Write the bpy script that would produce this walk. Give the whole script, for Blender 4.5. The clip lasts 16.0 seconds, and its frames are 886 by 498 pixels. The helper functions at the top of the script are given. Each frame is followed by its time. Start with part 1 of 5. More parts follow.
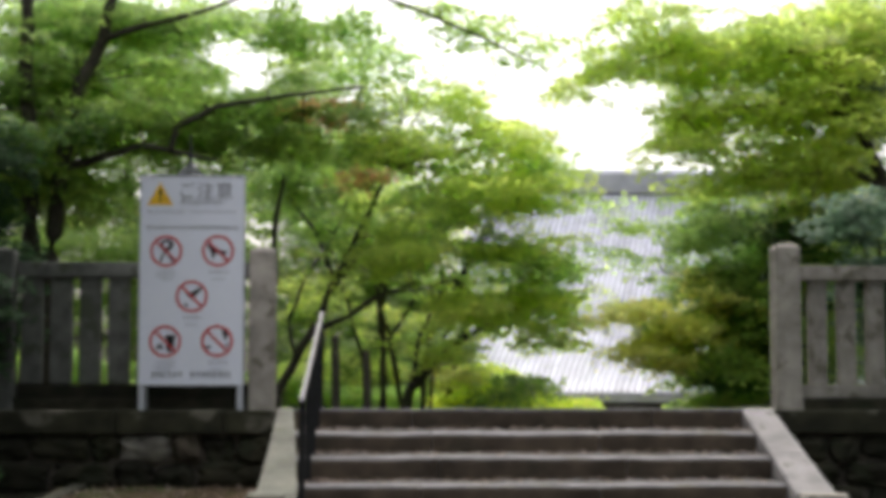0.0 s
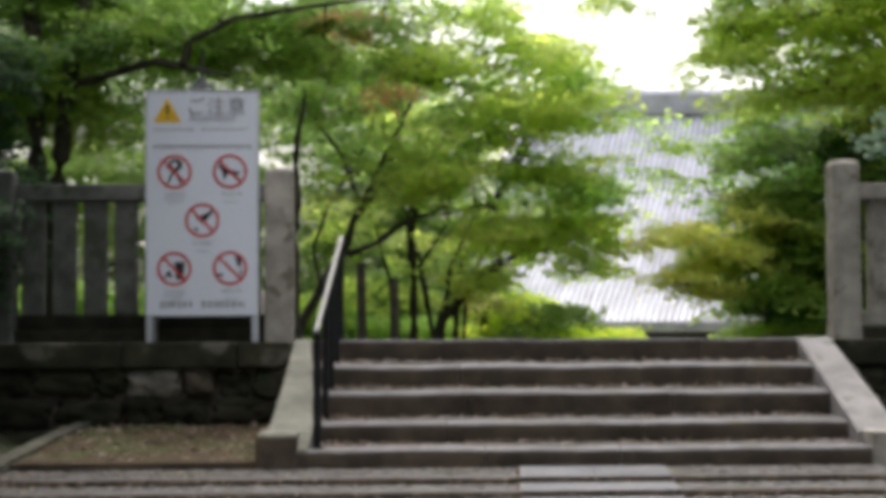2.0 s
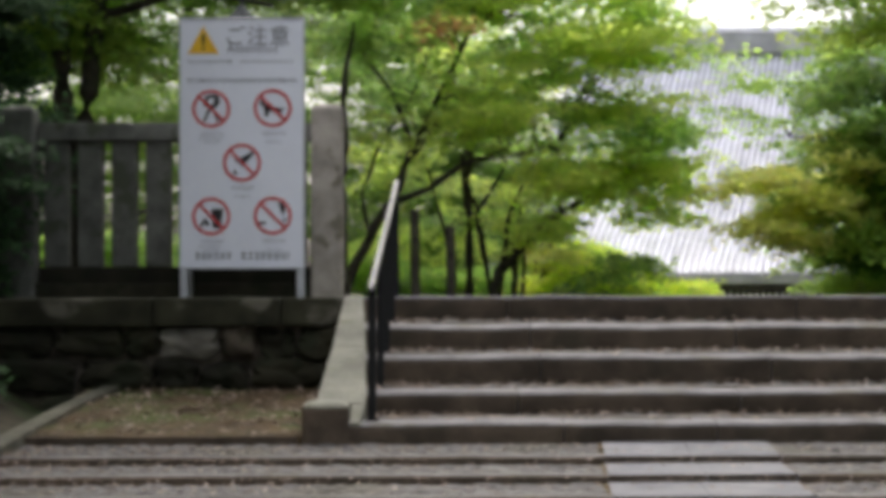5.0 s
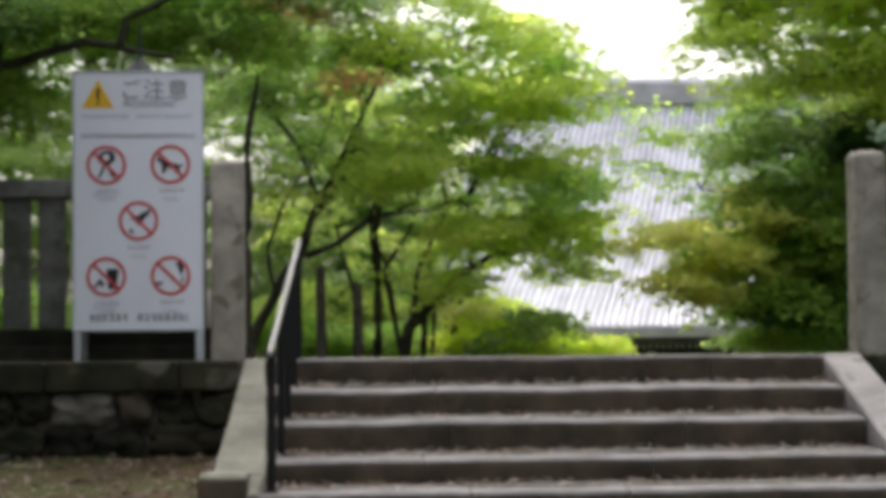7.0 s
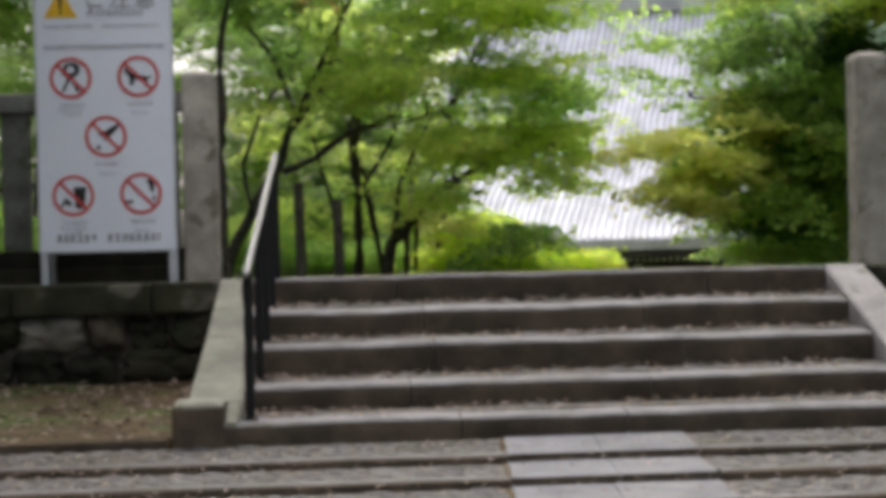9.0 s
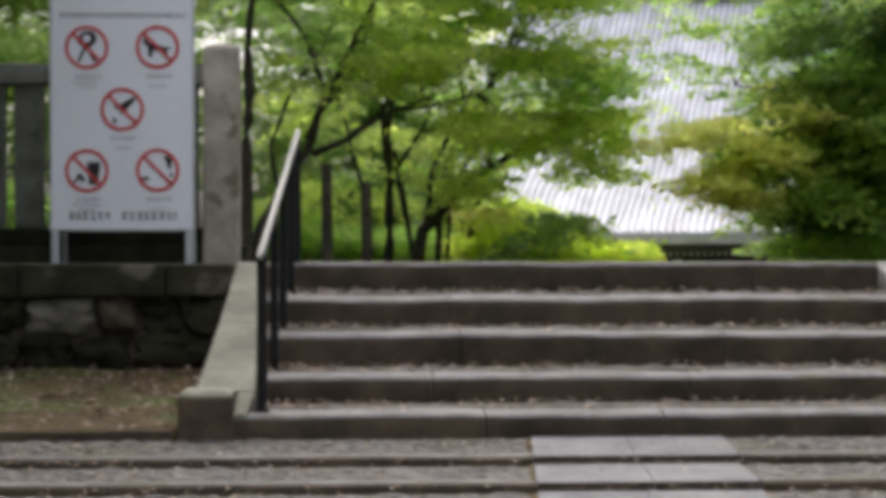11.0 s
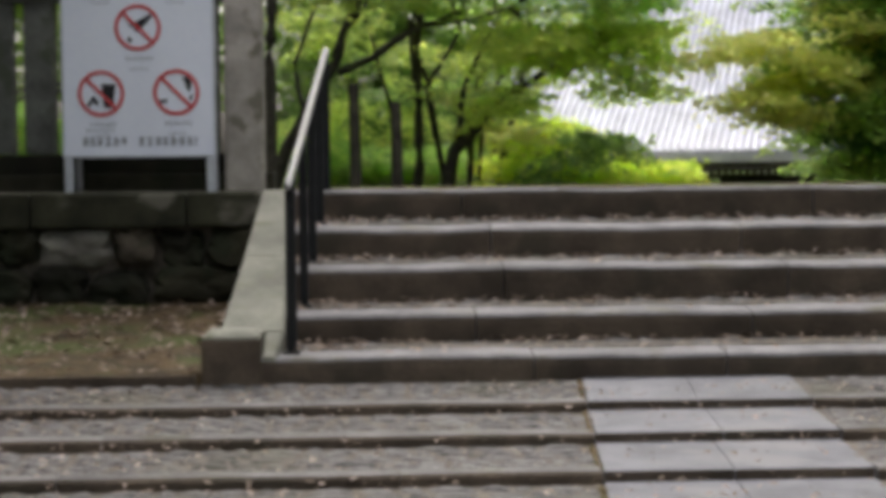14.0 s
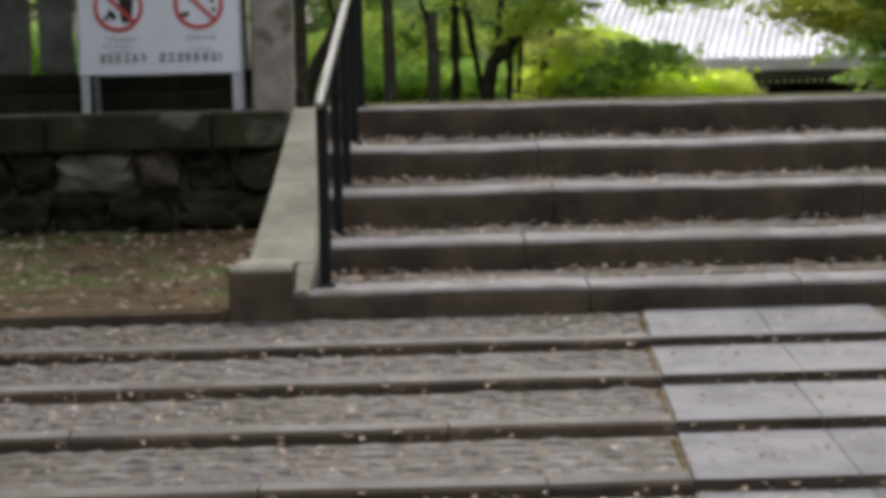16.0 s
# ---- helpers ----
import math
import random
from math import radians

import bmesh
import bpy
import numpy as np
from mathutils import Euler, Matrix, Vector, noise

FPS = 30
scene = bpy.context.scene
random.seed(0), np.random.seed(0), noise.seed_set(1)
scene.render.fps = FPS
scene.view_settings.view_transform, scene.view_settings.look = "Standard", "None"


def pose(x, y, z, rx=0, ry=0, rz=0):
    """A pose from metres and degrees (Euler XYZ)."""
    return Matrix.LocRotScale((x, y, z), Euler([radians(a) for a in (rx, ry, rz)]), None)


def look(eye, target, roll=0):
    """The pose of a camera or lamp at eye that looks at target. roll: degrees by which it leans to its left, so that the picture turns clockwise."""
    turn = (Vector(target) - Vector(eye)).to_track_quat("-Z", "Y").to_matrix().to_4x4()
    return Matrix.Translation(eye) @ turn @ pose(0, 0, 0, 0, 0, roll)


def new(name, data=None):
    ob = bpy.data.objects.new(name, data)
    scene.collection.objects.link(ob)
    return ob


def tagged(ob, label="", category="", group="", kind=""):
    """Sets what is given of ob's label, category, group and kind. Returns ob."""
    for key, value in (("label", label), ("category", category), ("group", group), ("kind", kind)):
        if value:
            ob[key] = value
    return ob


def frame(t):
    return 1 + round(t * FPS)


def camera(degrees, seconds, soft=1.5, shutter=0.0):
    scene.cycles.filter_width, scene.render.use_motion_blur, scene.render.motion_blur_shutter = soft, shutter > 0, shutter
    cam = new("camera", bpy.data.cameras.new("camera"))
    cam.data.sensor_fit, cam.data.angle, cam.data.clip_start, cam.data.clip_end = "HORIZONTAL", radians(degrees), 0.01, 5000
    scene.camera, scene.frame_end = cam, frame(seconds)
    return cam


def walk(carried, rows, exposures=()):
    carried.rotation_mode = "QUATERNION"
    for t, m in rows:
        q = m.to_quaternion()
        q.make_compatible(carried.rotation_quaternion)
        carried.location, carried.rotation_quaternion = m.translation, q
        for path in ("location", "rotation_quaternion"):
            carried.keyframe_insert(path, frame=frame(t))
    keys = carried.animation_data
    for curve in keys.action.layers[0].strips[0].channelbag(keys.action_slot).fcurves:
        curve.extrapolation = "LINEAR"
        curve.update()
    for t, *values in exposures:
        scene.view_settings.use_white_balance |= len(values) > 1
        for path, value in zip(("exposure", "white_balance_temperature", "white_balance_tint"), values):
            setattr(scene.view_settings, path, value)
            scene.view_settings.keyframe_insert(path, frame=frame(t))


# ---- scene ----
cam = camera(28.0, 16.0, soft=5.5)
PATH = [
    (0, (1.555, -14.393, 0.035), (1.688, -12.405, 0.211), -0.0),
    (0.5, (1.554, -14.144, 0.087), (1.681, -12.156, 0.263), -0.2),
    (1, (1.609, -13.909, 0.064), (1.724, -11.921, 0.252), -0.2),
    (1.5, (1.674, -13.628, 0.08), (1.775, -11.639, 0.267), -0.4),
    (2, (1.726, -13.294, 0.032), (1.812, -11.298, 0.131), -0.3),
    (2.5, (1.709, -13.063, 0.09), (1.785, -11.065, 0.102), -0.3),
    (3, (1.709, -12.827, 0.105), (1.773, -10.828, 0.119), -0.2),
    (5.5, (1.594, -11.734, 0.1), (1.616, -9.735, 0.161), -0.1),
    (6, (1.65, -11.619, 0.121), (1.652, -9.621, 0.215), -0.1),
    (6.5, (1.663, -11.527, 0.144), (1.667, -9.529, 0.243), -0.2),
    (7, (1.686, -11.521, 0.189), (1.822, -9.528, 0.281), -0.5),
    (7.5, (1.663, -11.39, 0.202), (1.845, -9.401, 0.291), -0.9),
    (8, (1.685, -11.212, 0.198), (1.855, -9.221, 0.271), -1.2),
    (8.5, (1.68, -11.094, 0.198), (1.842, -9.101, 0.205), -1.5),
    (11, (1.793, -10.397, 0.164), (1.907, -8.401, 0.151), -0.0),
    (11.5, (1.794, -10.259, 0.179), (1.899, -8.262, 0.21), -0.1),
    (12, (1.792, -10.125, 0.208), (1.891, -8.127, 0.223), -0.2),
    (12.5, (1.799, -10.01, 0.221), (1.89, -8.012, 0.185), -0.3),
    (13, (1.79, -9.903, 0.21), (1.877, -7.907, 0.132), -0.3),
    (13.5, (1.763, -9.813, 0.226), (1.851, -7.817, 0.126), -0.4),
    (14, (1.735, -9.726, 0.21), (1.824, -7.731, 0.103), -0.5),
    (14.5, (1.741, -9.565, 0.14), (1.822, -7.57, 0.037), -1.1),
    (15, (1.733, -9.344, 0.189), (1.806, -7.349, 0.065), -1.4),
    (15.5, (1.723, -9.222, 0.211), (1.785, -7.23, 0.055), -1.4),
    (16, (1.709, -9.067, 0.218), (1.759, -7.078, 0.013), -1.3),
]
walk(cam, [(t, look(eye, target, roll)) for t, eye, target, roll in PATH])

# ---- world, sun ----
world = bpy.data.worlds.new("sky")
scene.world = world
world.use_nodes = True
_nt = world.node_tree
_sky = _nt.nodes.new("ShaderNodeTexSky")
_sky.sky_type = "NISHITA"
_sky.sun_disc = False
_sky.sun_elevation, _sky.sun_rotation = radians(54), radians(0)
_sky.air_density, _sky.dust_density, _sky.ozone_density = 1.0, 8.0, 1.0
_grey = _nt.nodes.new("ShaderNodeHueSaturation")      # an overcast, nearly colourless sky
_grey.inputs["Saturation"].default_value = 0.42
_nt.links.new(_sky.outputs[0], _grey.inputs["Color"])
_nt.links.new(_grey.outputs[0], _nt.nodes["Background"].inputs[0])
_nt.nodes["Background"].inputs[1].default_value = 0.15
sun_data = bpy.data.lights.new("sun", "SUN")
sun_data.energy, sun_data.angle, sun_data.color = 0.65, radians(45), (1.0, 0.99, 0.97)
sun = new("sun", sun_data)
sun.matrix_world = look((1.8, -6.0, 13.0), (1.0, 0.0, 0.0))
scene.view_settings.exposure = 0.95


# ---- mesh helpers ----
def mesh_ob(name, bm, material, parent=None, label="", smooth=False):
    me = bpy.data.meshes.new(name)
    bm.to_mesh(me)
    bm.free()
    return data_ob(name, me, material, parent, label, smooth)


def data_ob(name, me, material, parent=None, label="", smooth=False):
    if not me.materials:
        me.materials.append(material)
    if smooth:
        for p in me.polygons:
            p.use_smooth = True
    ob = new(name, me)
    if parent is not None:
        ob.parent = parent
    if label:
        ob["label"] = label
    return ob


def part(name, bm, material, parent, label="", smooth=False):
    return mesh_ob(name, bm, material, parent, label, smooth)


def empty(name, x, y, z, label, category, group="", kind=""):
    ob = new(name)
    ob.location = (x, y, z)
    return tagged(ob, label, category, group, kind)


def add_box(bm, x0, x1, y0, y1, z0, z1, bevel=0.0, jitter=0.0, rng=None):
    """A box between two corners, with worn, slightly uneven corners."""
    vs = []
    for z in (z0, z1):
        for x, y in ((x0, y0), (x1, y0), (x1, y1), (x0, y1)):
            d = [rng.uniform(-jitter, jitter) for _ in range(3)] if rng else (0, 0, 0)
            vs.append(bm.verts.new((x + d[0], y + d[1], z + d[2])))
    fs = [bm.faces.new([vs[i] for i in q]) for q in
          ((3, 2, 1, 0), (4, 5, 6, 7), (0, 1, 5, 4), (1, 2, 6, 5), (2, 3, 7, 6), (3, 0, 4, 7))]
    if bevel:
        es = list({e for f in fs for e in f.edges})
        bmesh.ops.bevel(bm, geom=es, offset=bevel, segments=2, affect="EDGES", profile=0.6)
    return bm


def box(x0, x1, y0, y1, z0, z1, bevel=0.0, jitter=0.0, rng=None):
    return add_box(bmesh.new(), x0, x1, y0, y1, z0, z1, bevel, jitter, rng)


def add_tube(bm, pts, radii, sides=8):
    """A tapered tube along points."""
    rings = []
    n = len(pts)
    for i, p in enumerate(pts):
        a, b = pts[max(i - 1, 0)], pts[min(i + 1, n - 1)]
        d = (Vector(b) - Vector(a)).normalized()
        u = d.orthogonal().normalized()
        if abs(d.z) < 0.999:
            u = d.cross(Vector((0, 0, 1))).normalized()
        v = d.cross(u)
        rings.append([bm.verts.new(Vector(p) + (u * math.cos(k * math.tau / sides) + v * math.sin(k * math.tau / sides)) * radii[i])
                      for k in range(sides)])
    for a, b in zip(rings, rings[1:]):
        for k in range(sides):
            bm.faces.new((a[k], a[(k + 1) % sides], b[(k + 1) % sides], b[k]))
    bm.faces.new(rings[0][::-1])
    bm.faces.new(rings[-1])
    return bm


def add_stone(bm, cx, cy, cz, sx, sy, sz, rng, rough=0.16, sub=2, square=0.62):
    """A rounded, uneven stone."""
    made = bmesh.ops.create_icosphere(bm, subdivisions=sub, radius=1.0)["verts"]
    o = Vector((rng.uniform(0, 50), rng.uniform(0, 50), rng.uniform(0, 50)))
    for v in made:
        c = v.co
        m = max(abs(c.x), abs(c.y), abs(c.z))
        c = c.lerp(c / m, square)
        k = 1 + rough * noise.noise(v.co * 1.6 + o)
        v.co = Vector((cx + c.x * sx * k, cy + c.y * sy * k, cz + c.z * sz * k))
    return bm


# ---- materials ----
def material(name, base, rough=0.8, metal=0.0, scale=8.0, amount=0.35, bump=0.3, other=None, fine=60.0, spots=None, spot_scale=3.0,
             spot_at=0.58, random_tint=0.0, spec=0.3):
    """A surface with variation at two scales: broad stains, fine grain and relief."""
    m = bpy.data.materials.new(name)
    m.use_nodes = True
    nt = m.node_tree
    nd, ln = nt.nodes, nt.links
    p = nd["Principled BSDF"]
    p.inputs["Roughness"].default_value = rough
    p.inputs["Metallic"].default_value = metal
    p.inputs["Specular IOR Level"].default_value = spec
    co = nd.new("ShaderNodeTexCoord")
    geo = nd.new("ShaderNodeNewGeometry")
    n1 = nd.new("ShaderNodeTexNoise")
    n1.inputs["Scale"].default_value, n1.inputs["Detail"].default_value = scale, 5
    n2 = nd.new("ShaderNodeTexNoise")
    n2.inputs["Scale"].default_value, n2.inputs["Detail"].default_value = fine, 3
    for n in (n1, n2):
        ln.new(geo.outputs["Position"], n.inputs["Vector"])
    dark = tuple(c * (1 - amount) for c in base)
    other = other or tuple(min(1, c * (1 + amount)) for c in base)
    r = nd.new("ShaderNodeValToRGB")
    r.color_ramp.elements[0].position, r.color_ramp.elements[1].position = 0.32, 0.68
    r.color_ramp.elements[0].color, r.color_ramp.elements[1].color = (*dark, 1), (*other, 1)
    ln.new(n1.outputs["Fac"], r.inputs["Fac"])
    mix = nd.new("ShaderNodeMixRGB")
    mix.blend_type = "OVERLAY"
    mix.inputs["Fac"].default_value = 0.35
    ln.new(r.outputs["Color"], mix.inputs["Color1"])
    ln.new(n2.outputs["Fac"], mix.inputs["Color2"])
    last = mix.outputs["Color"]
    if spots:
        n3 = nd.new("ShaderNodeTexNoise")
        n3.inputs["Scale"].default_value, n3.inputs["Detail"].default_value = spot_scale, 6
        ln.new(geo.outputs["Position"], n3.inputs["Vector"])
        r3 = nd.new("ShaderNodeValToRGB")
        r3.color_ramp.elements[0].position, r3.color_ramp.elements[1].position = spot_at, spot_at + 0.1
        ln.new(n3.outputs["Fac"], r3.inputs["Fac"])
        m3 = nd.new("ShaderNodeMixRGB")
        m3.inputs["Color2"].default_value = (*spots, 1)
        ln.new(r3.outputs["Color"], m3.inputs["Fac"])
        ln.new(last, m3.inputs["Color1"])
        last = m3.outputs["Color"]
    if random_tint:
        oi = nd.new("ShaderNodeObjectInfo")
        mr = nd.new("ShaderNodeMapRange")
        mr.inputs["To Min"].default_value, mr.inputs["To Max"].default_value = 1 - random_tint, 1 + random_tint
        add = nd.new("ShaderNodeMath")
        add.operation = "ADD"
        fr = nd.new("ShaderNodeMath")
        fr.operation = "FRACT"
        ln.new(oi.outputs["Random"], add.inputs[0])
        ln.new(geo.outputs["Random Per Island"], add.inputs[1])
        ln.new(add.outputs[0], fr.inputs[0])
        ln.new(fr.outputs[0], mr.inputs["Value"])
        hv = nd.new("ShaderNodeHueSaturation")
        ln.new(mr.outputs[0], hv.inputs["Value"])
        ln.new(last, hv.inputs["Color"])
        last = hv.outputs["Color"]
    ln.new(last, p.inputs["Base Color"])
    if bump:
        b = nd.new("ShaderNodeBump")
        b.inputs["Strength"].default_value, b.inputs["Distance"].default_value = bump, 0.012
        ad = nd.new("ShaderNodeMath")
        ad.operation = "ADD"
        ln.new(n1.outputs["Fac"], ad.inputs[0])
        ln.new(n2.outputs["Fac"], ad.inputs[1])
        ln.new(ad.outputs[0], b.inputs["Height"])
        ln.new(b.outputs[0], p.inputs["Normal"])
    return m


def leaf_material(name, stops, through_light=0.5, rough=0.5):
    """Leaves: a colour for each one out of a ramp, half of the light passing through."""
    m = bpy.data.materials.new(name)
    m.use_nodes = True
    nt = m.node_tree
    nd, ln = nt.nodes, nt.links
    p = nd["Principled BSDF"]
    p.inputs["Roughness"].default_value = rough
    p.inputs["Specular IOR Level"].default_value = 0.25
    geo = nd.new("ShaderNodeNewGeometry")
    broad = nd.new("ShaderNodeTexNoise")
    broad.inputs["Scale"].default_value = 0.9
    ln.new(geo.outputs["Position"], broad.inputs["Vector"])
    mul = nd.new("ShaderNodeMath")
    mul.operation = "MULTIPLY_ADD"
    mul.inputs[1].default_value, mul.inputs[2].default_value = 0.45, 0.02
    ln.new(geo.outputs["Random Per Island"], mul.inputs[0])
    add = nd.new("ShaderNodeMath")
    add.operation = "MULTIPLY_ADD"
    add.inputs[1].default_value = 0.55
    ln.new(broad.outputs["Fac"], add.inputs[0])
    ln.new(mul.outputs[0], add.inputs[2])
    r = nd.new("ShaderNodeValToRGB")
    el = r.color_ramp.elements
    while len(el) < len(stops):
        el.new(0.5)
    for e, (pos, c) in zip(el, stops):
        e.position, e.color = pos, (*c, 1)
    ln.new(add.outputs[0], r.inputs["Fac"])
    ln.new(r.outputs["Color"], p.inputs["Base Color"])
    tr = nd.new("ShaderNodeBsdfTranslucent")
    hv = nd.new("ShaderNodeHueSaturation")
    hv.inputs["Value"].default_value, hv.inputs["Saturation"].default_value = 1.62, 0.96
    ln.new(r.outputs["Color"], hv.inputs["Color"])
    ln.new(hv.outputs["Color"], tr.inputs["Color"])
    mx = nd.new("ShaderNodeMixShader")
    mx.inputs["Fac"].default_value = through_light
    ln.new(p.outputs[0], mx.inputs[1])
    ln.new(tr.outputs[0], mx.inputs[2])
    ln.new(mx.outputs[0], nd["Material Output"].inputs["Surface"])
    return m


granite = material("granite_weathered", (0.156, 0.149, 0.154), 0.85, scale=5, amount=0.3, bump=0.35, spots=(0.13, 0.12, 0.10), spot_scale=4, spot_at=0.56, random_tint=0.1)
# Left fence and post: the trees' shade is put into this darker colour.
fence_stone = material("granite_mossy_shaded", (0.112, 0.114, 0.102), 0.88, scale=6, amount=0.3, bump=0.3, spots=(0.07, 0.078, 0.055), spot_scale=5, spot_at=0.55, random_tint=0.1)
kerb_mat = material("mossy_kerb_stone", (0.066, 0.064, 0.047), 0.9, scale=5, amount=0.35, bump=0.4, spots=(0.04, 0.045, 0.024), spot_scale=4, spot_at=0.55, random_tint=0.1)
cheek_pale = material("granite_pale_clean", (0.215, 0.200, 0.200), 0.85, scale=4, amount=0.22, bump=0.3, spots=(0.15, 0.14, 0.125), spot_scale=6, spot_at=0.58, random_tint=0.06)
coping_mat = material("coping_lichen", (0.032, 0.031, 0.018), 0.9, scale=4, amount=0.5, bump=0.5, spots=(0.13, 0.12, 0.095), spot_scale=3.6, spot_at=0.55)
# Darker granite for faces to the front, the end block and terrace edge.
granite_riser = material("granite_dark_riser", (0.068, 0.051, 0.037), 0.9, scale=4, amount=0.4, bump=0.4, spots=(0.047, 0.038, 0.027), spot_scale=3, spot_at=0.54, random_tint=0.14)
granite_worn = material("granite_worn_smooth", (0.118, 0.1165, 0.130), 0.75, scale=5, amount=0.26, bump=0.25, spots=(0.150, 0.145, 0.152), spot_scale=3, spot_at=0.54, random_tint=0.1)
granite_cheek = material("granite_pale_mossy", (0.172, 0.170, 0.140), 0.85, scale=4, amount=0.28, bump=0.3, spots=(0.13, 0.13, 0.09), spot_scale=6, spot_at=0.57, random_tint=0.06)
granite_post = material("granite_post", (0.290, 0.264, 0.232), 0.85, scale=6, amount=0.3, bump=0.3, spots=(0.15, 0.135, 0.105), spot_scale=7, spot_at=0.57, random_tint=0.08)
cobble_mat = material("cobblestone", (0.090, 0.0835, 0.083), 0.8, scale=16, amount=0.6, bump=0.6, random_tint=0.24, spots=(0.076, 0.070, 0.058), spot_scale=1.6, spot_at=0.54)
granite_edge = material("granite_edge_stone", (0.110, 0.102, 0.101), 0.85, scale=5, amount=0.3, bump=0.4, spots=(0.085, 0.08, 0.062), spot_scale=4, spot_at=0.54, random_tint=0.14)
# Near-black: moss, with the overhanging trees' shade put into the colour.
wall_stone = material("mossy_stone_shaded", (0.024, 0.022, 0.013), 0.9, scale=3.5, amount=0.5, bump=0.6, spots=(0.016, 0.018, 0.009), spot_scale=4, spot_at=0.5, random_tint=0.35)
wall_stone_pale = material("pale_lichen_stone", (0.19, 0.176, 0.15), 0.9, scale=5, amount=0.4, bump=0.5, spots=(0.09, 0.09, 0.06), spot_scale=5, spot_at=0.58)
wall_stone_brown = material("brown_lichen_stone", (0.058, 0.047, 0.035), 0.9, scale=5, amount=0.4, bump=0.5, spots=(0.04, 0.04, 0.024), spot_scale=6, spot_at=0.55)
soil = material("damp_soil", (0.050, 0.036, 0.016), 0.95, scale=7, amount=0.5, bump=0.9, other=(0.095, 0.062, 0.028), spots=(0.055, 0.066, 0.016), spot_scale=2.2, spot_at=0.5)
soil_dark = material("dark_forest_soil", (0.036, 0.031, 0.019), 0.95, scale=4, amount=0.4, bump=0.8, spots=(0.03, 0.045, 0.015), spot_scale=2)
joint_dirt = material("joint_dirt", (0.092, 0.078, 0.064), 0.95, scale=12, amount=0.4, bump=0.7)
moss = material("joint_moss", (0.07, 0.085, 0.025), 0.95, scale=20, amount=0.5, bump=0.8, other=(0.13, 0.08, 0.04))
bark = material("dark_bark", (0.045, 0.040, 0.028), 0.9, scale=14, amount=0.45, bump=0.8, spots=(0.045, 0.048, 0.032), spot_scale=8, spot_at=0.6)
rail_black = material("black_painted_steel", (0.012, 0.012, 0.013), 0.6, scale=20, amount=0.3, bump=0.05, spec=0.2)
rail_steel = material("brushed_steel", (0.20, 0.195, 0.19), 0.6, metal=0.3, scale=25, amount=0.15, bump=0.05)
sign_white = material("white_sign_board", (0.80, 0.82, 0.92), 0.45, scale=3, amount=0.03, bump=0.0, spec=0.4)
sign_metal = material("painted_aluminium", (0.55, 0.56, 0.60), 0.4, metal=0.3, scale=10, amount=0.1, bump=0.0)
sign_back = material("dark_sign_back", (0.03, 0.03, 0.04), 0.7, scale=10, amount=0.2, bump=0.0)
ink_red = material("red_ink", (0.58, 0.075, 0.08), 0.5, scale=12, amount=0.06, bump=0.0)
ink_black = material("black_ink", (0.02, 0.02, 0.022), 0.5, scale=12, amount=0.1, bump=0.0)
ink_dark = material("dark_grey_ink", (0.12, 0.12, 0.13), 0.5, scale=12, amount=0.1, bump=0.0)
ink_grey = material("grey_ink", (0.25, 0.25, 0.27), 0.5, scale=12, amount=0.08, bump=0.0)
ink_yellow = material("yellow_ink", (0.80, 0.48, 0.03), 0.5, scale=12, amount=0.06, bump=0.0)
tile_mat = material("silver_roof_tile", (0.62, 0.62, 0.70), 0.55, scale=3, amount=0.18, bump=0.15, random_tint=0.1, spec=0.5)
# Channels: shadow between the cover tiles is put into this grey.
tile_dark = material("roof_channel_shaded", (0.36, 0.36, 0.42), 0.6, scale=3, amount=0.2, bump=0.15)
ridge_mat = material("pale_ridge_tile", (0.47, 0.46, 0.50), 0.6, scale=3, amount=0.2, bump=0.2)
timber = material("old_dark_timber", (0.06, 0.05, 0.045), 0.8, scale=8, amount=0.3, bump=0.3)
plaster = material("white_plaster", (0.75, 0.74, 0.72), 0.8, scale=4, amount=0.08, bump=0.1)
lamp_metal = material("dark_lamp_metal", (0.035, 0.042, 0.042), 0.75, metal=0.0, scale=10, amount=0.2, bump=0.05)
G = leaf_material("maple_leaf_green", [(0.15, (0.13, 0.25, 0.052)), (0.5, (0.295, 0.445, 0.088)), (0.85, (0.48, 0.57, 0.128))], 0.65)
GY = leaf_material("maple_leaf_yellow_green", [(0.15, (0.275, 0.395, 0.08)), (0.5, (0.455, 0.555, 0.11)), (0.85, (0.62, 0.635, 0.16))], 0.65)
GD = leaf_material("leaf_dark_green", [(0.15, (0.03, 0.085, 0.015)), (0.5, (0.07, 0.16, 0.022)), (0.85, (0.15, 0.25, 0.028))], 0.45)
GM = leaf_material("woodland_leaf_green", [(0.15, (0.1, 0.185, 0.04)), (0.5, (0.2, 0.315, 0.06)), (0.85, (0.35, 0.445, 0.093))], 0.61)
GB = leaf_material("leaf_bright_lime", [(0.15, (0.36, 0.52, 0.06)), (0.5, (0.58, 0.67, 0.09)), (0.85, (0.74, 0.72, 0.13))], 0.66)
GO = leaf_material("maple_leaf_turning", [(0.15, (0.42, 0.5, 0.12)), (0.6, (0.56, 0.56, 0.16)), (0.98, (0.63, 0.48, 0.2))], 0.64)
GR = leaf_material("maple_leaf_reddening", [(0.15, (0.36, 0.42, 0.09)), (0.5, (0.52, 0.30, 0.12)), (0.85, (0.62, 0.27, 0.18))], 0.6)
GT = leaf_material("evergreen_leaf_bluish", [(0.15, (0.02, 0.05, 0.02)), (0.5, (0.042, 0.088, 0.034)), (0.85, (0.085, 0.145, 0.066))], 0.4, 0.75)
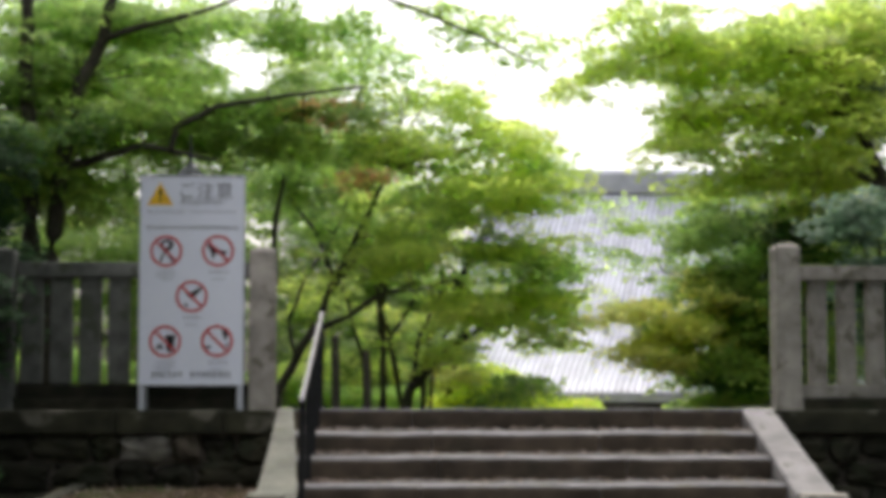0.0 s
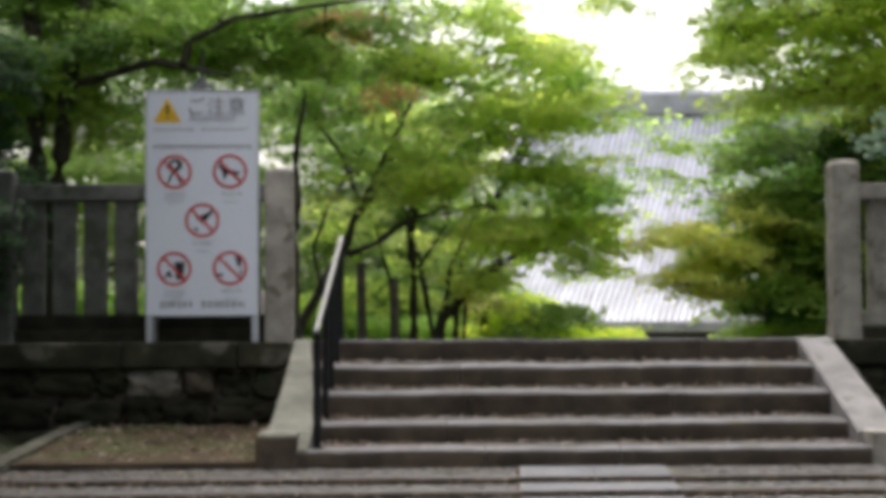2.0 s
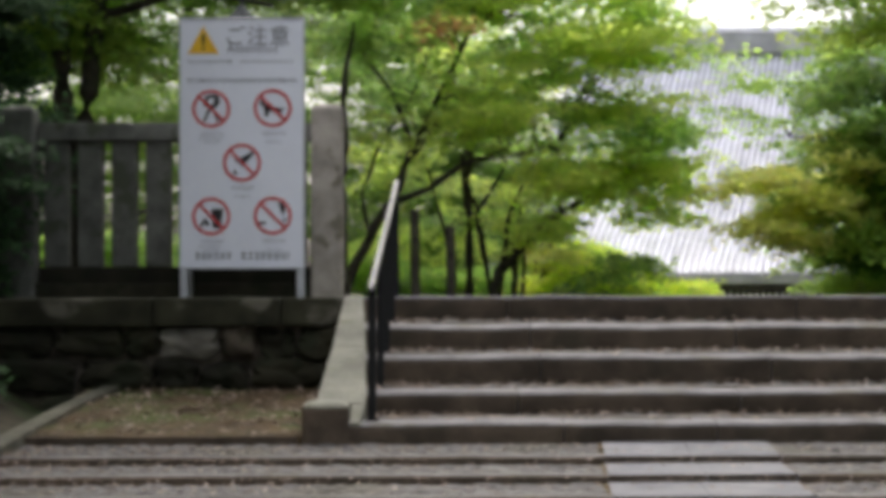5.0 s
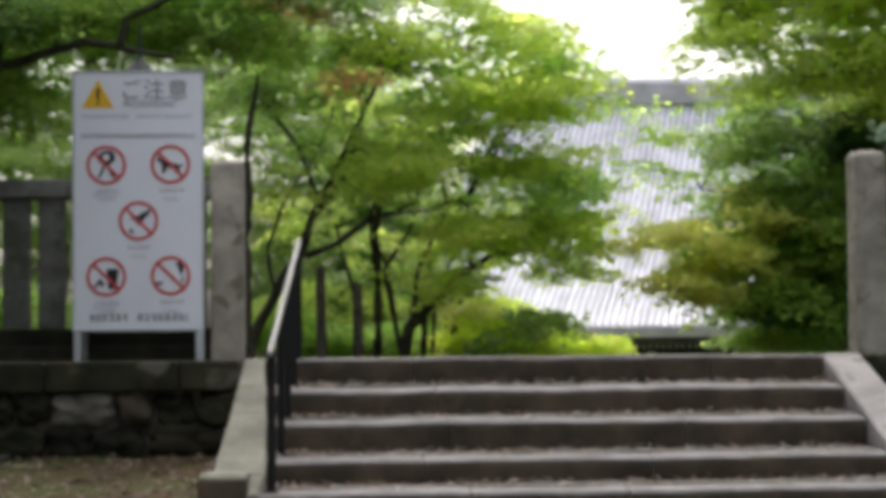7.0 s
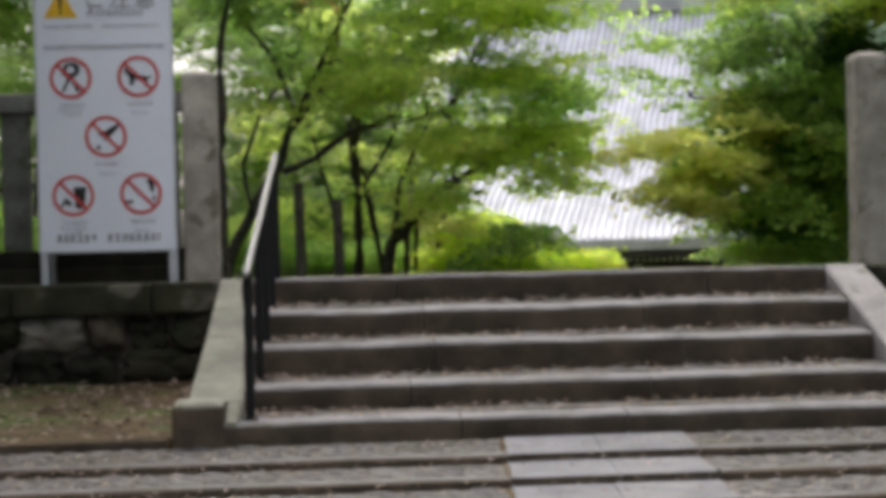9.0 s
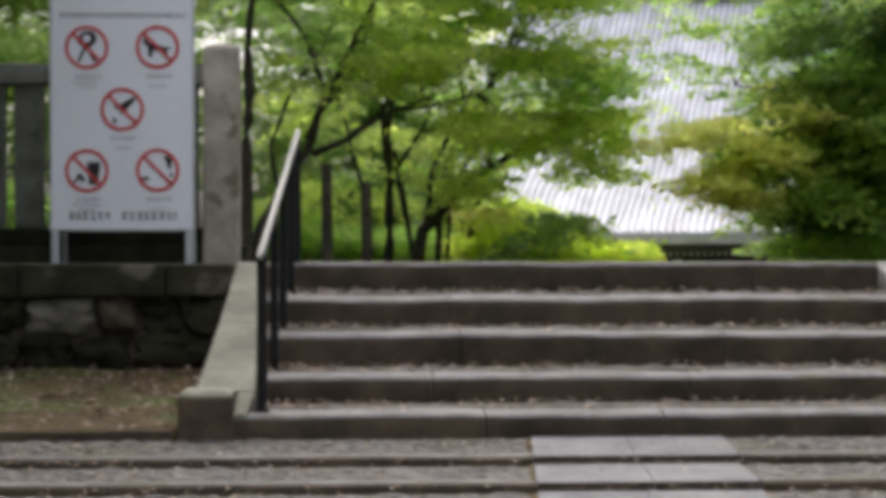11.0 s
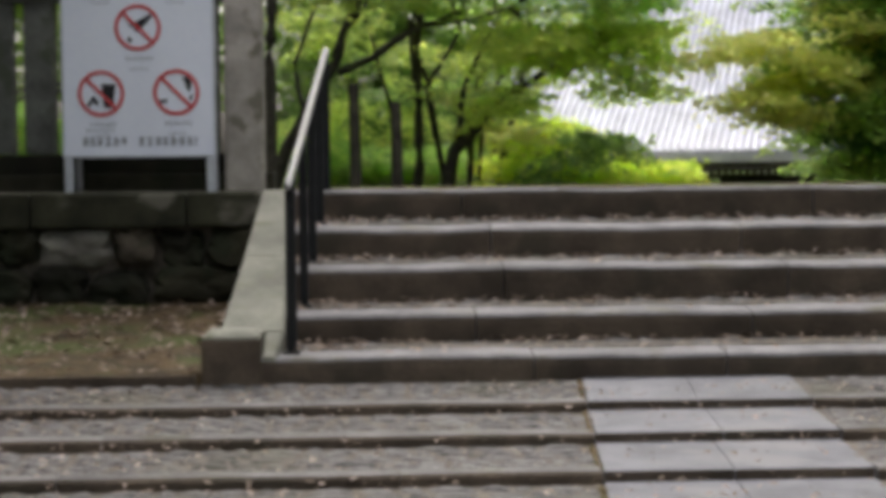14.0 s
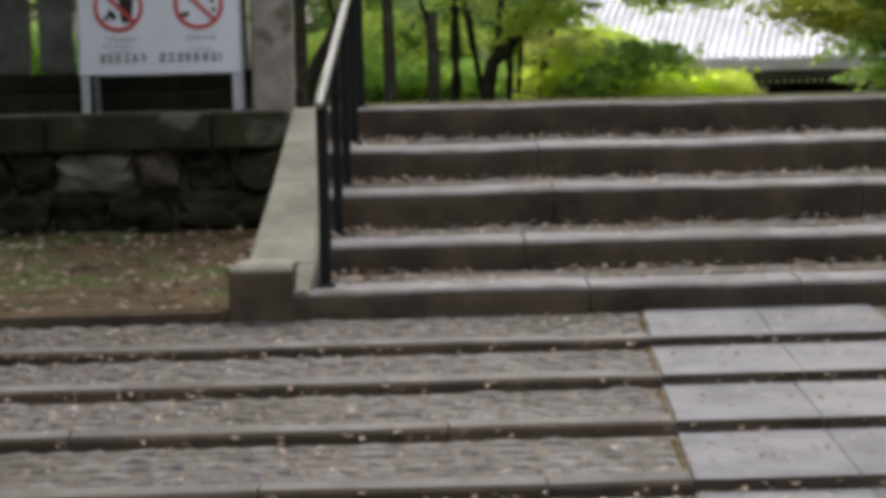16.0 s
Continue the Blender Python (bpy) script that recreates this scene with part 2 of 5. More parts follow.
GP = leaf_material("evergreen_leaf_pale", [(0.15, (0.05, 0.11, 0.06)), (0.5, (0.12, 0.21, 0.12)), (0.85, (0.24, 0.33, 0.22))], 0.45)
litter_mat = leaf_material("fallen_leaf", [(0.15, (0.12, 0.082, 0.055)), (0.5, (0.22, 0.165, 0.13)), (0.8, (0.38, 0.30, 0.265)), (0.95, (0.56, 0.49, 0.46))], 0.1, 0.8)

# ---- measures of the stair ----
TREAD = 0.46                       # upper flight of five
STEP_Z = (0.012, -0.180, -0.357, -0.546, -0.692)   # worn lips, each at its own height
X0, X1 = 1.31, 4.97                # clear width between the sloping cheek stones
P_LOW, R_LOW = 0.645, 0.030         # shallow lower steps
LIP0_Y, LIP0_Z = -2.42, -0.825     # first lower lip
N_LOW = 22


def low_y(k):
    return LIP0_Y - P_LOW * k


def low_z(k):
    return LIP0_Z - R_LOW * k


# ---- ground ----
def ground_z(x, y):
    """Height of the soil: a terrace in front, the upper level behind, falling away to the far woods."""
    if y > 0.7:
        return -0.35 - 0.03 * max(0.0, y - 6)
    z = -0.95 - 0.049 * max(0.0, -2.0 - y)
    if x < -0.7:
        z += min(1.2, (-0.7 - x) * 0.55) * min(1.0, max(0.0, (y + 16) / 8)) + 0.05
    if x > 6.2:
        z += min(1.0, (x - 6.2) * 0.4)
    return z


def make_ground():
    xs = [-400, -120, -40, -16, -10] + [-8 + 0.5 * i for i in range(45)] + [16, 24, 50, 130, 400]
    ys = [-400, -120, -50, -30] + [-24 + 0.5 * i for i in range(49)] + [0.55, 0.72, 1.2, 2, 3, 4, 5, 6, 8, 10, 14, 20, 30, 50, 120, 400]
    bm = bmesh.new()
    grid = [[bm.verts.new((x, y, ground_z(x, y) - 0.02 * noise.noise(Vector((x * 0.9, y * 0.9, 0))))) for x in xs] for y in ys]
    for a, b in zip(grid, grid[1:]):
        for i in range(len(xs) - 1):
            bm.faces.new((a[i], a[i + 1], b[i + 1], b[i]))
    ob = mesh_ob("ground", bm, soil_dark, smooth=True)
    tagged(ob, "dark damp soil under the trees", "ground", kind="structure")


make_ground()


# ---- upper stair ----
TREAD_UP = (0.0, 0.040, 0.037, 0.036, 0.028)   # rise of each tread from its lip to its back, with grit and leaves
def make_stairs():
    rng = random.Random(3)
    st = empty("stairs", 0, 0, 0, "weathered granite stair of five broad worn steps strewn with dry leaves", "stairs", kind="structure")
    joints = [(2.27, 4.22), (2.40, 3.72), (2.43, 3.86), (2.26, 3.58), (2.49, 3.36)]
    for k in range(5):
        y, z = -k * TREAD, STEP_Z[k]
        foot = z - 0.24
        up = TREAD_UP[k]
        xs = [X0 - 0.06 if k == 4 else X0 - 0.015, *joints[k], X1 + (0.06 if k == 4 else 0.015)]
        depth = 0.30 if k == 0 else 0.20
        for a, b in zip(xs, xs[1:]):
            bm = bmesh.new()
            n = max(3, int((b - a) / 0.25))
            # a long block with a slightly waving worn arris
            rows = []
            for i in range(n + 1):
                x = a + 0.004 + (b - a - 0.008) * i / n
                w = 0.008 * noise.noise(Vector((x * 2.1, k * 7.3, 1))) + 0.004 * noise.noise(Vector((x * 9, k * 3.1, 4)))
                u = 0.010 * noise.noise(Vector((x * 1.7, k * 5.3, 8)))
                c = 0.018 + 0.006 * noise.noise(Vector((x * 5.1, k * 2.7, 11)))
                prof = [(y + u, foot), (y + u - 0.004, z - 0.05), (y + u, z - c + w), (y + u + c * 0.35, z - c * 0.35 + w), (y + u + c, z + w), (y + depth, z + w + up * depth / TREAD), (y + depth, foot)]
                rows.append([bm.verts.new((x, p, q)) for p, q in prof])
            for r, s in zip(rows, rows[1:]):
                for j in range(7):
                    bm.faces.new((r[j], r[(j + 1) % 7], s[(j + 1) % 7], s[j]))
            bm.faces.new(rows[0])
            bm.faces.new(rows[-1][::-1])
            bmesh.ops.recalc_face_normals(bm, faces=bm.faces)
            ob = part("step_stone", bm, granite, st)
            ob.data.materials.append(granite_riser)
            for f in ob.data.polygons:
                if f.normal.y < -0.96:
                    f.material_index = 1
        # bed behind the step stone
        if k:
            part("bed", box(X0 - 0.01, X1 + 0.01, y + depth + 0.002, y + TREAD - 0.002, z - 0.12, z + up * 0.55), joint_dirt, st, "trodden earth and grit between the stones")
            bm = bmesh.new()
            x = X0 + 0.05
            while x < X1 - 0.04:
                w = rng.uniform(0.07, 0.2)
                add_stone(bm, x + w / 2, y + depth + 0.07 + rng.uniform(-0.01, 0.01), z + up * 0.6 - 0.036 + rng.uniform(-0.008, 0.006), w / 2 * 0.96, 0.066, 0.036, rng, 0.16, 2, 0.8)
                add_stone(bm, x + w / 2 + 0.04, y + depth + 0.19 + rng.uniform(-0.01, 0.01), z + up * 0.9 - 0.038 + rng.uniform(-0.008, 0.006), w / 2 * 0.9, 0.06, 0.036, rng, 0.16, 2, 0.8)
                x += w
            ob = part("rubble", bm, cobble_mat, st, "small rough paving stones")
            ob["kind"] = "stuff"


def slope_slab(name, xi_top, xi_bot, xo_top, xo_bot, y_top, z_top, y_bot, z_bot, mat, parent):
    """A cheek stone that follows the flight, from edge to edge given in plan."""
    bm = bmesh.new()
    n = 10
    rows = []
    for i in range(n + 1):
        f = i / n
        y, z = y_top + (y_bot - y_top) * f, z_top + (z_bot - z_top) * f
        xi, xo = xi_top + (xi_bot - xi_top) * f, xo_top + (xo_bot - xo_top) * f
        w = 0.004 * noise.noise(Vector((y * 3, xi, 2)))
        s = 1 if xi > xo else -1
        c = 0.012 * s
        rows.append([bm.verts.new(p) for p in ((xo, y, z - 0.42), (xo, y, z - 0.014), (xo + c, y, z + w), (xi - c, y, z + w), (xi, y, z - 0.014), (xi, y, z - 0.42))])
    for r, q in zip(rows, rows[1:]):
        for j in range(6):
            bm.faces.new((r[j], r[(j + 1) % 6], q[(j + 1) % 6], q[j]))
    bm.faces.new(rows[0])
    bm.faces.new(rows[-1][::-1])
    bmesh.ops.recalc_face_normals(bm, faces=bm.faces)
    return part(name, bm, mat, parent)


def make_cheeks():
    ck = empty("stair_cheek", X0, 0, 0, "pale sloping granite cheek stone with a squat end block", "stair cheek", group="cheeks of the stair")
    ck.location = (0, 0, 0)
    slope_slab("slab", 1.314, 1.350, 1.185, 1.134, 0.02, 0.022, -0.80, -0.288, granite_cheek, ck)
    slope_slab("slab", 1.350, 1.368, 1.134, 1.070, -0.806, -0.291, -1.60, -0.591, granite_cheek, ck)
    slope_slab("slab", 1.366, 1.338, 1.276, 1.276, -1.605, -0.596, -1.84, -0.684, granite_cheek, ck)
    bm = box(1.012, 1.272, -1.87, -1.604, -0.95, -0.60, 0.012)
    part("end_block", bm, granite_riser, ck, "dark square block")
    bm = bmesh.new()
    rings = []
    for f, z in ((0, -0.602), (0.004, -0.590), (0.03, -0.573), (0.07, -0.566)):
        rings.append([bm.verts.new(p) for p in ((1.014 + f, -1.868 + f, z), (1.270 - f, -1.868 + f, z), (1.270 - f, -1.606 - f, z), (1.014 + f, -1.606 - f, z))])
    for a, b in zip(rings, rings[1:]):
        for j in range(4):
            bm.faces.new((a[j], a[(j + 1) % 4], b[(j + 1) % 4], b[j]))
    bm.faces.new(rings[-1])
    bm.faces.new(rings[0][::-1])
    part("cap", bm, granite_cheek, ck, "pale rounded cap")
    c2 = empty("stair_cheek", 0, 0, 0, "pale sloping granite cheek stone beside the steps", "stair cheek", group="cheeks of the stair")
    slope_slab("slab", X1, X1 + 0.0, 5.23, 5.25, 0.02, 0.02, -0.90, -0.32, cheek_pale, c2)
    slope_slab("slab", X1, X1 + 0.0, 5.25, 5.28, -0.906, -0.322, -1.62, -0.60, cheek_pale, c2)
    part("end_block", box(X1 + 0.03, 5.30, -1.86, -1.60, -0.95, -0.59, 0.02), granite_post, c2)


# ---- lower shallow steps ----
def lane_x(y):
    return 2.70 + 0.083 * (y + 1.9)


def make_lower_steps():
    rng = random.Random(11)
    st = empty("lower_steps", 0, 0, 0, "long shallow stone-edged steps paved with rough cobbles", "steps", kind="structure")
    xl, xr = -0.62, 5.75
    for k in range(N_LOW):
        y, z = low_y(k), low_z(k)
        yb = -1.845 if k == 0 else low_y(k - 1)
        zb = -0.80 if k == 0 else z - 0.006
        # edge stones
        x = xl - 0.02
        while x < xr:
            w = rng.uniform(0.7, 1.4)
            l = lane_x(y)
            if l - 0.05 < x < l + 0.93:
                x = l + 0.95
            end = l if x < l else xr
            b = min(x + w, end)
            if end - b < 0.3:
                b = end
            bm = bmesh.new()
            n = 5
            rows = []
            for i in range(n + 1):
                xx = x + 0.003 + (b - x - 0.006) * i / n
                dz = 0.007 * noise.noise(Vector((xx * 1.9, k * 4.7, 3)))
                dy = 0.014 * noise.noise(Vector((xx * 1.3, k * 3.9, 6)))
                prof = [(y + dy, z - 0.12), (y + dy, z - 0.012 + dz), (y + dy + 0.012, z + dz), (y + 0.11, z + 0.002 + dz), (y + 0.11, z - 0.12)]
                rows.append([bm.verts.new((xx, p, q)) for p, q in prof])
            for r, s in zip(rows, rows[1:]):
                for j in range(5):
                    bm.faces.new((r[j], r[(j + 1) % 5], s[(j + 1) % 5], s[j]))
            bm.faces.new(rows[0])
            bm.faces.new(rows[-1][::-1])
            bmesh.ops.recalc_face_normals(bm, faces=bm.faces)
            ob = part("edge_stone", bm, granite_edge, st)
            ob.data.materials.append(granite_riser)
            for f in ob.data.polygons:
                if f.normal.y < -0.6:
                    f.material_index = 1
            x = b
        # bed
        bm = bmesh.new()
        vs = [bm.verts.new(p) for p in ((xl, y + 0.1, z - 0.008), (xr, y + 0.1, z - 0.008), (xr, yb + 0.012, zb - 0.008), (xl, yb + 0.012, zb - 0.008))]
        lo = [bm.verts.new(v.co - Vector((0, 0, 0.15))) for v in vs]
        bm.faces.new(vs)
        bm.faces.new(lo[::-1])
        for i in range(4):
            bm.faces.new((lo[i], lo[(i + 1) % 4], vs[(i + 1) % 4], vs[i]))
        part("bed", bm, joint_dirt, st, "earth and grit in the joints")
        # smooth slabs of the lane
        mid = 0.47 + 0.05 * noise.noise(Vector((k * 1.7 + 0.4, 2.2, 5.5)))
        for i in range(2):
            bm = bmesh.new()
            va = []
            for yy, zz in ((y - 0.004, z + 0.003), (yb - 0.006, zb + 0.003)):
                l = lane_x(yy)
                for xx in (l + mid * i + 0.0015, l + (mid - 0.0015 if i == 0 else 0.94)):
                    va.append((xx, yy, zz))
            top = [bm.verts.new(va[j]) for j in (0, 1, 3, 2)]
            low = [bm.verts.new(Vector(v.co) - Vector((0, 0, 0.10))) for v in top]
            bm.faces.new(top)
            for j in range(4):
                bm.faces.new((low[j], low[(j + 1) % 4], top[(j + 1) % 4], top[j]))
            bm.faces.new(low[::-1])
            bmesh.ops.bevel(bm, geom=list(bm.edges), offset=0.002, segments=1, affect="EDGES")
            ob = part("slab", bm, granite_worn, st, "smooth pale paving slab")
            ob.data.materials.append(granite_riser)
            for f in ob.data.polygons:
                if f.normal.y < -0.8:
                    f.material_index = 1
        if k < 7:
            bm = bmesh.new()
            for i in range(9):
                f = (i + 0.5) / 9
                yy = y + 0.03 + (yb - y - 0.05) * f
                add_stone(bm, lane_x(yy) - 0.012, yy, z + (zb - z) * f - 0.012, rng.uniform(0.008, 0.017), 0.034, rng.uniform(0.012, 0.02), rng, 0.3, 1)
            part("moss", bm, moss, st, "brown and green moss in the joint")["kind"] = "stuff"
        # rough cobbles
        rest = bmesh.new()
        rows_n = 5
        for r in range(rows_n):
            f0 = (r + 0.5) / rows_n
            cy = y + 0.112 + (yb - y - 0.125) * f0
            cz = z + (zb - z) * f0
            hy = (yb - y - 0.125) / rows_n / 2
            x = xl + 0.02 + rng.uniform(0, 0.1)
            while x < xr - 0.05:
                w = rng.uniform(0.06, 0.2)
                l = lane_x(cy)
                if x + w > l - 0.01 and x < l + 0.96:
                    if l - x > 0.08:
                        w = l - x - 0.01
                    else:
                        x = l + 0.96
                        continue
                j = rng.uniform(-0.008, 0.008)
                near = k < 3 and -0.4 < x < 4.2
                if near:
                    bm = bmesh.new()
                    add_stone(bm, x + w / 2, cy + j, cz - 0.0365 + rng.uniform(-0.004, 0.003), w / 2 * 0.99, hy * 1.02, 0.038, rng, 0.10, 2, 0.92)
                    part("cobble", bm, cobble_mat, st)
                else:
                    add_stone(rest, x + w / 2, cy + j, cz - 0.0365 + rng.uniform(-0.004, 0.003), w / 2 * 0.99, hy * 1.02, 0.038, rng, 0.10, 2, 0.92)
                x += w
        if len(rest.verts):
            ob = part("cobbles", rest, cobble_mat, st, "rough grey cobbles")
            ob["kind"] = "stuff"
        else:
            rest.free()


# ---- terrace of soil beside the stair, its kerb ----
def make_terrace():
    bm = bmesh.new()
    nx, ny = 24, 26
    g = []
    for j in range(ny + 1):
        y = -1.845 + 2.385 * j / ny
        row = []
        for i in range(nx + 1):
            x = -0.62 + 1.80 * i / nx
            z = -0.762 + 0.13 * (j / ny) + 0.018 * noise.noise(Vector((x * 3, y * 3, 0))) - (0.006 if j == 0 else 0)
            row.append(bm.verts.new((x, y, z)))
        g.append(row)
    for a, b in zip(g, g[1:]):
        for i in range(nx):
            bm.faces.new((a[i], a[i + 1], b[i + 1], b[i]))
    edge = [g[0][i] for i in range(nx + 1)]
    lo = [bm.verts.new(v.co - Vector((0, 0, 0.12))) for v in edge]
    for i in range(nx):
        bm.faces.new((lo[i], lo[i + 1], edge[i + 1], edge[i]))
    tagged(mesh_ob("terrace", bm, soil, smooth=True), "small earth terrace littered with brown leaves", "terrace", kind="structure")
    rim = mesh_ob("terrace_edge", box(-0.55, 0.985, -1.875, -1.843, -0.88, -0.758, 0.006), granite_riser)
    tagged(rim, "low dark stone edging of the earth terrace", "edging", kind="structure")
    kerb = empty("kerb", 0, 0, 0, "low grey mossy stone kerb along the steps", "kerb", kind="structure")
    pts = [(-0.40, 0.45, -0.60), (-0.50, -0.6, -0.66), (-0.56, -1.9, -0.735), (-0.64, -3.4, -0.83), (-0.68, -5.0, -0.91), (-0.70, -7.0, -1.0), (-0.70, -9.5, -1.10), (-0.7, -12.5, -1.23), (-0.7, -16.0, -1.38)]
    for a, b in zip(pts, pts[1:]):
        bm = bmesh.new()
        vs = []
        for p in (a, b):
            vs.append([bm.verts.new((p[0] + dx, p[1], p[2] + dz)) for dx, dz in ((-0.10, -0.25), (-0.10, -0.008), (-0.09, 0), (0.01, 0), (0.02, -0.01), (0.02, -0.25))])
        for j in range(6):
            bm.faces.new((vs[0][j], vs[0][(j + 1) % 6], vs[1][(j + 1) % 6], vs[1][j]))
        bm.faces.new(vs[0])
        bm.faces.new(vs[1][::-1])
        bmesh.ops.recalc_face_normals(bm, faces=bm.faces)
        part("kerb_stone", bm, kerb_mat, kerb)


def make_boulder(x, y, z, sx, sy, sz, seed):
    bm = add_stone(bmesh.new(), x, y, z, sx, sy, sz, random.Random(seed), 0.3, 4, 0.3)
    for v in bm.verts:
        v.co += v.co.normalized() * 0.05 * noise.noise(v.co * 4.3)
    tagged(mesh_ob("boulder", bm, wall_stone, smooth=True), "dark mossy boulder on the shaded bank beside the kerb", "boulder", group="boulders of the bank")


make_boulder(-1.90, -0.22, -1.0, 0.84, 0.62, 0.50, 4)
make_boulder(-1.95, -2.0, -0.92, 0.8, 0.9, 0.45, 9)


# ---- retaining walls ----
def make_wall(name, x0, x1, seed, pale):
    rng = random.Random(seed)
    w = empty(name, 0, 0, 0, "dark mossy retaining wall of rough stones under a long coping", "stone wall", kind="structure")
    part("core", box(x0, x1, 0.56, 1.75, -1.6, -0.03), joint_dirt, w, "dark earth joints")
    x = x0
    while x < x1 - 0.01:
        b = min(x1, x + rng.uniform(0.7, 1.2))
        if x1 - b < 0.3:
            b = x1
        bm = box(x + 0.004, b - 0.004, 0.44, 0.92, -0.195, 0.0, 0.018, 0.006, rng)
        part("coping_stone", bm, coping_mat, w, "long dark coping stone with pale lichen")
        x = b
    z = -0.20
    for h in (0.22, 0.24, 0.26, 0.3):
        edges = [x0 + rng.uniform(-0.1, 0.05)]
        while edges[-1] < x1:
            edges.append(edges[-1] + rng.uniform(0.26, 0.62))
        if pale and h == 0.22:      # one squarish pale stone
            edges = [e for e in edges if e < -0.35 or e > 0.78] + [-0.115, 0.295, 0.56]
            edges.sort()
        for x, xb in zip(edges, edges[1:]):
            ww = xb - x
            bm = bmesh.new()
            add_stone(bm, x + ww / 2, 0.60 + rng.uniform(-0.02, 0.03), z - h / 2 + rng.uniform(-0.02, 0.02), ww / 2 * 0.98, 0.13, h / 2 * rng.uniform(0.92, 1.12), rng, 0.32, 3, 0.6)
            near = pale and abs(x + 0.115) < 0.01 and h == 0.22
            brown = pale and abs(x - 0.295) < 0.01 and h == 0.22
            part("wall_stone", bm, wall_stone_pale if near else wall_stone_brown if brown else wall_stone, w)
        z -= h
    # low stone plinth under the fence, in the same shade-darkened stone
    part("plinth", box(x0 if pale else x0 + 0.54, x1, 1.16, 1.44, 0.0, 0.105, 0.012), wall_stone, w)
    return w


# ---- stone fence ----
def make_post(x, y, z, h, wid, mat=granite_post):
    p = empty("stone_post", 0, 0, 0, "square granite gate post with a rounded top", "stone post", group="granite posts")
    bm = bmesh.new()
    a = wid / 2
    rings = []
    for s, zz in ((1.03, 0), (1.0, 0.3), (0.985, h - 0.05), (0.93, h - 0.02), (0.75, h - 0.004), (0.4, h + 0.006)):
        r, c = a * s, a * s * 0.86
        pts = [(r, -c), (r, c), (c, r), (-c, r), (-r, c), (-r, -c), (-c, -r), (c, -r)]
        rings.append([bm.verts.new((px, py, zz)) for px, py in pts])
    for q, r in zip(rings, rings[1:]):
        for j in range(8):
            bm.faces.new((q[j], q[(j + 1) % 8], r[(j + 1) % 8], r[j]))
    bm.faces.new(rings[-1])
    bm.faces.new(rings[0][::-1])
    part("shaft", bm, mat, p)
    p.location = (x, y, z)
    return p


def make_fence(x0, x1, label, first, half=0.092, pitch=0.25):
    # left rails and balusters take shade-darkened stone, the right fence plain granite
    mat = fence_stone if x0 < 2 else granite_post
    f = empty("stone_fence", 0, 0, 0, label, "stone fence", group="stone fences")
    part("top_rail", box(x0, x1, 1.19, 1.41, 1.155, 1.285, 0.014), mat, f)
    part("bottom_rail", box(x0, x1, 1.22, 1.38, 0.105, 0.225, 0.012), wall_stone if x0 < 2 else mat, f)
    me = None
    x = first
    while x < x1 - 0.05:
        if x > x0 + 0.02:
            if me is None:
                bm = box(-half, half, -0.06, 0.06, 0.0, 0.926, 0.012)
                me = bpy.data.meshes.new("baluster")
                bm.to_mesh(me)
                bm.free()
            data_ob("baluster", me, mat, f).location = (x, 1.30, 0.227)
        x += pitch


# ---- handrail ----
def make_handrail():
    h = empty("handrail", 0, 0, 0, "slim steel handrail on square black posts beside the steps", "handrail")

    def rx(y):
        return 1.400 + 0.0667 * (y + 1.75)

    def rz(y):
        return 0.080 + (y + 1.75) * 0.355
    bm = add_tube(bmesh.new(), [(rx(y), y, rz(y)) for y in (-1.80, -1.76, -1.0, -0.2, 0.26)], [0.012, 0.019, 0.019, 0.019, 0.019], 10)
    part("top_rail", bm, rail_steel, h, "bright steel top rail", True)
    part("under_bar", add_tube(bmesh.new(), [(rx(y), y, rz(y) - 0.034) for y in (-1.74, -0.7, 0.24)], [0.014] * 3, 8), rail_black, h, "flat black bar under the rail")
    for y, k in ((-1.70, 4), (-1.56, 4), (-1.10, 3), (-0.64, 2), (-0.19, 1), (0.22, 0)):
        base = STEP_Z[k] + TREAD_UP[k] * (y + k * TREAD) / TREAD
        w = 0.012 if y == -1.56 else 0.021
        post = part("post", box(rx(y) - w, rx(y) + w, y - w, y + w, base - 0.02, rz(y) - 0.02, 0.003), rail_black, h)
        part("foot_plate", box(rx(y) - 0.038, rx(y) + 0.038, y - 0.038, y + 0.038, base - 0.004, base + 0.010, 0.003), rail_black, post)


# ---- the notice board ----
SX, SY, SZ0, SZ1 = 0.0, 0.74, 0.217, 1.98
SW = 0.868


def poly_part(name, pts, mat, parent, z=0.0, label=""):
    """A thin printed shape on the board; points in metres from the board's lower corner."""
    bm = bmesh.new()
    vs = [bm.verts.new((SX + px, SY - 0.0045 - z, SZ0 + pz)) for px, pz in pts]
    f = bm.faces.new(vs)
    f.normal_update()
    if f.normal.y > 0:
        f.normal_flip()
    return part(name, bm, mat, parent, label)


def ring_part(cx, cz, r0, r1, mat, parent):
    bm = bmesh.new()
    n = 36
    a = [bm.verts.new((SX + cx + r0 * math.cos(i * math.tau / n), SY - 0.0065, SZ0 + cz + r0 * math.sin(i * math.tau / n))) for i in range(n)]
    b = [bm.verts.new((SX + cx + r1 * math.cos(i * math.tau / n), SY - 0.0065, SZ0 + cz + r1 * math.sin(i * math.tau / n))) for i in range(n)]
    for i in range(n):
        bm.faces.new((a[i], a[(i + 1) % n], b[(i + 1) % n], b[i]))
    return part("ban_ring", bm, mat, parent)


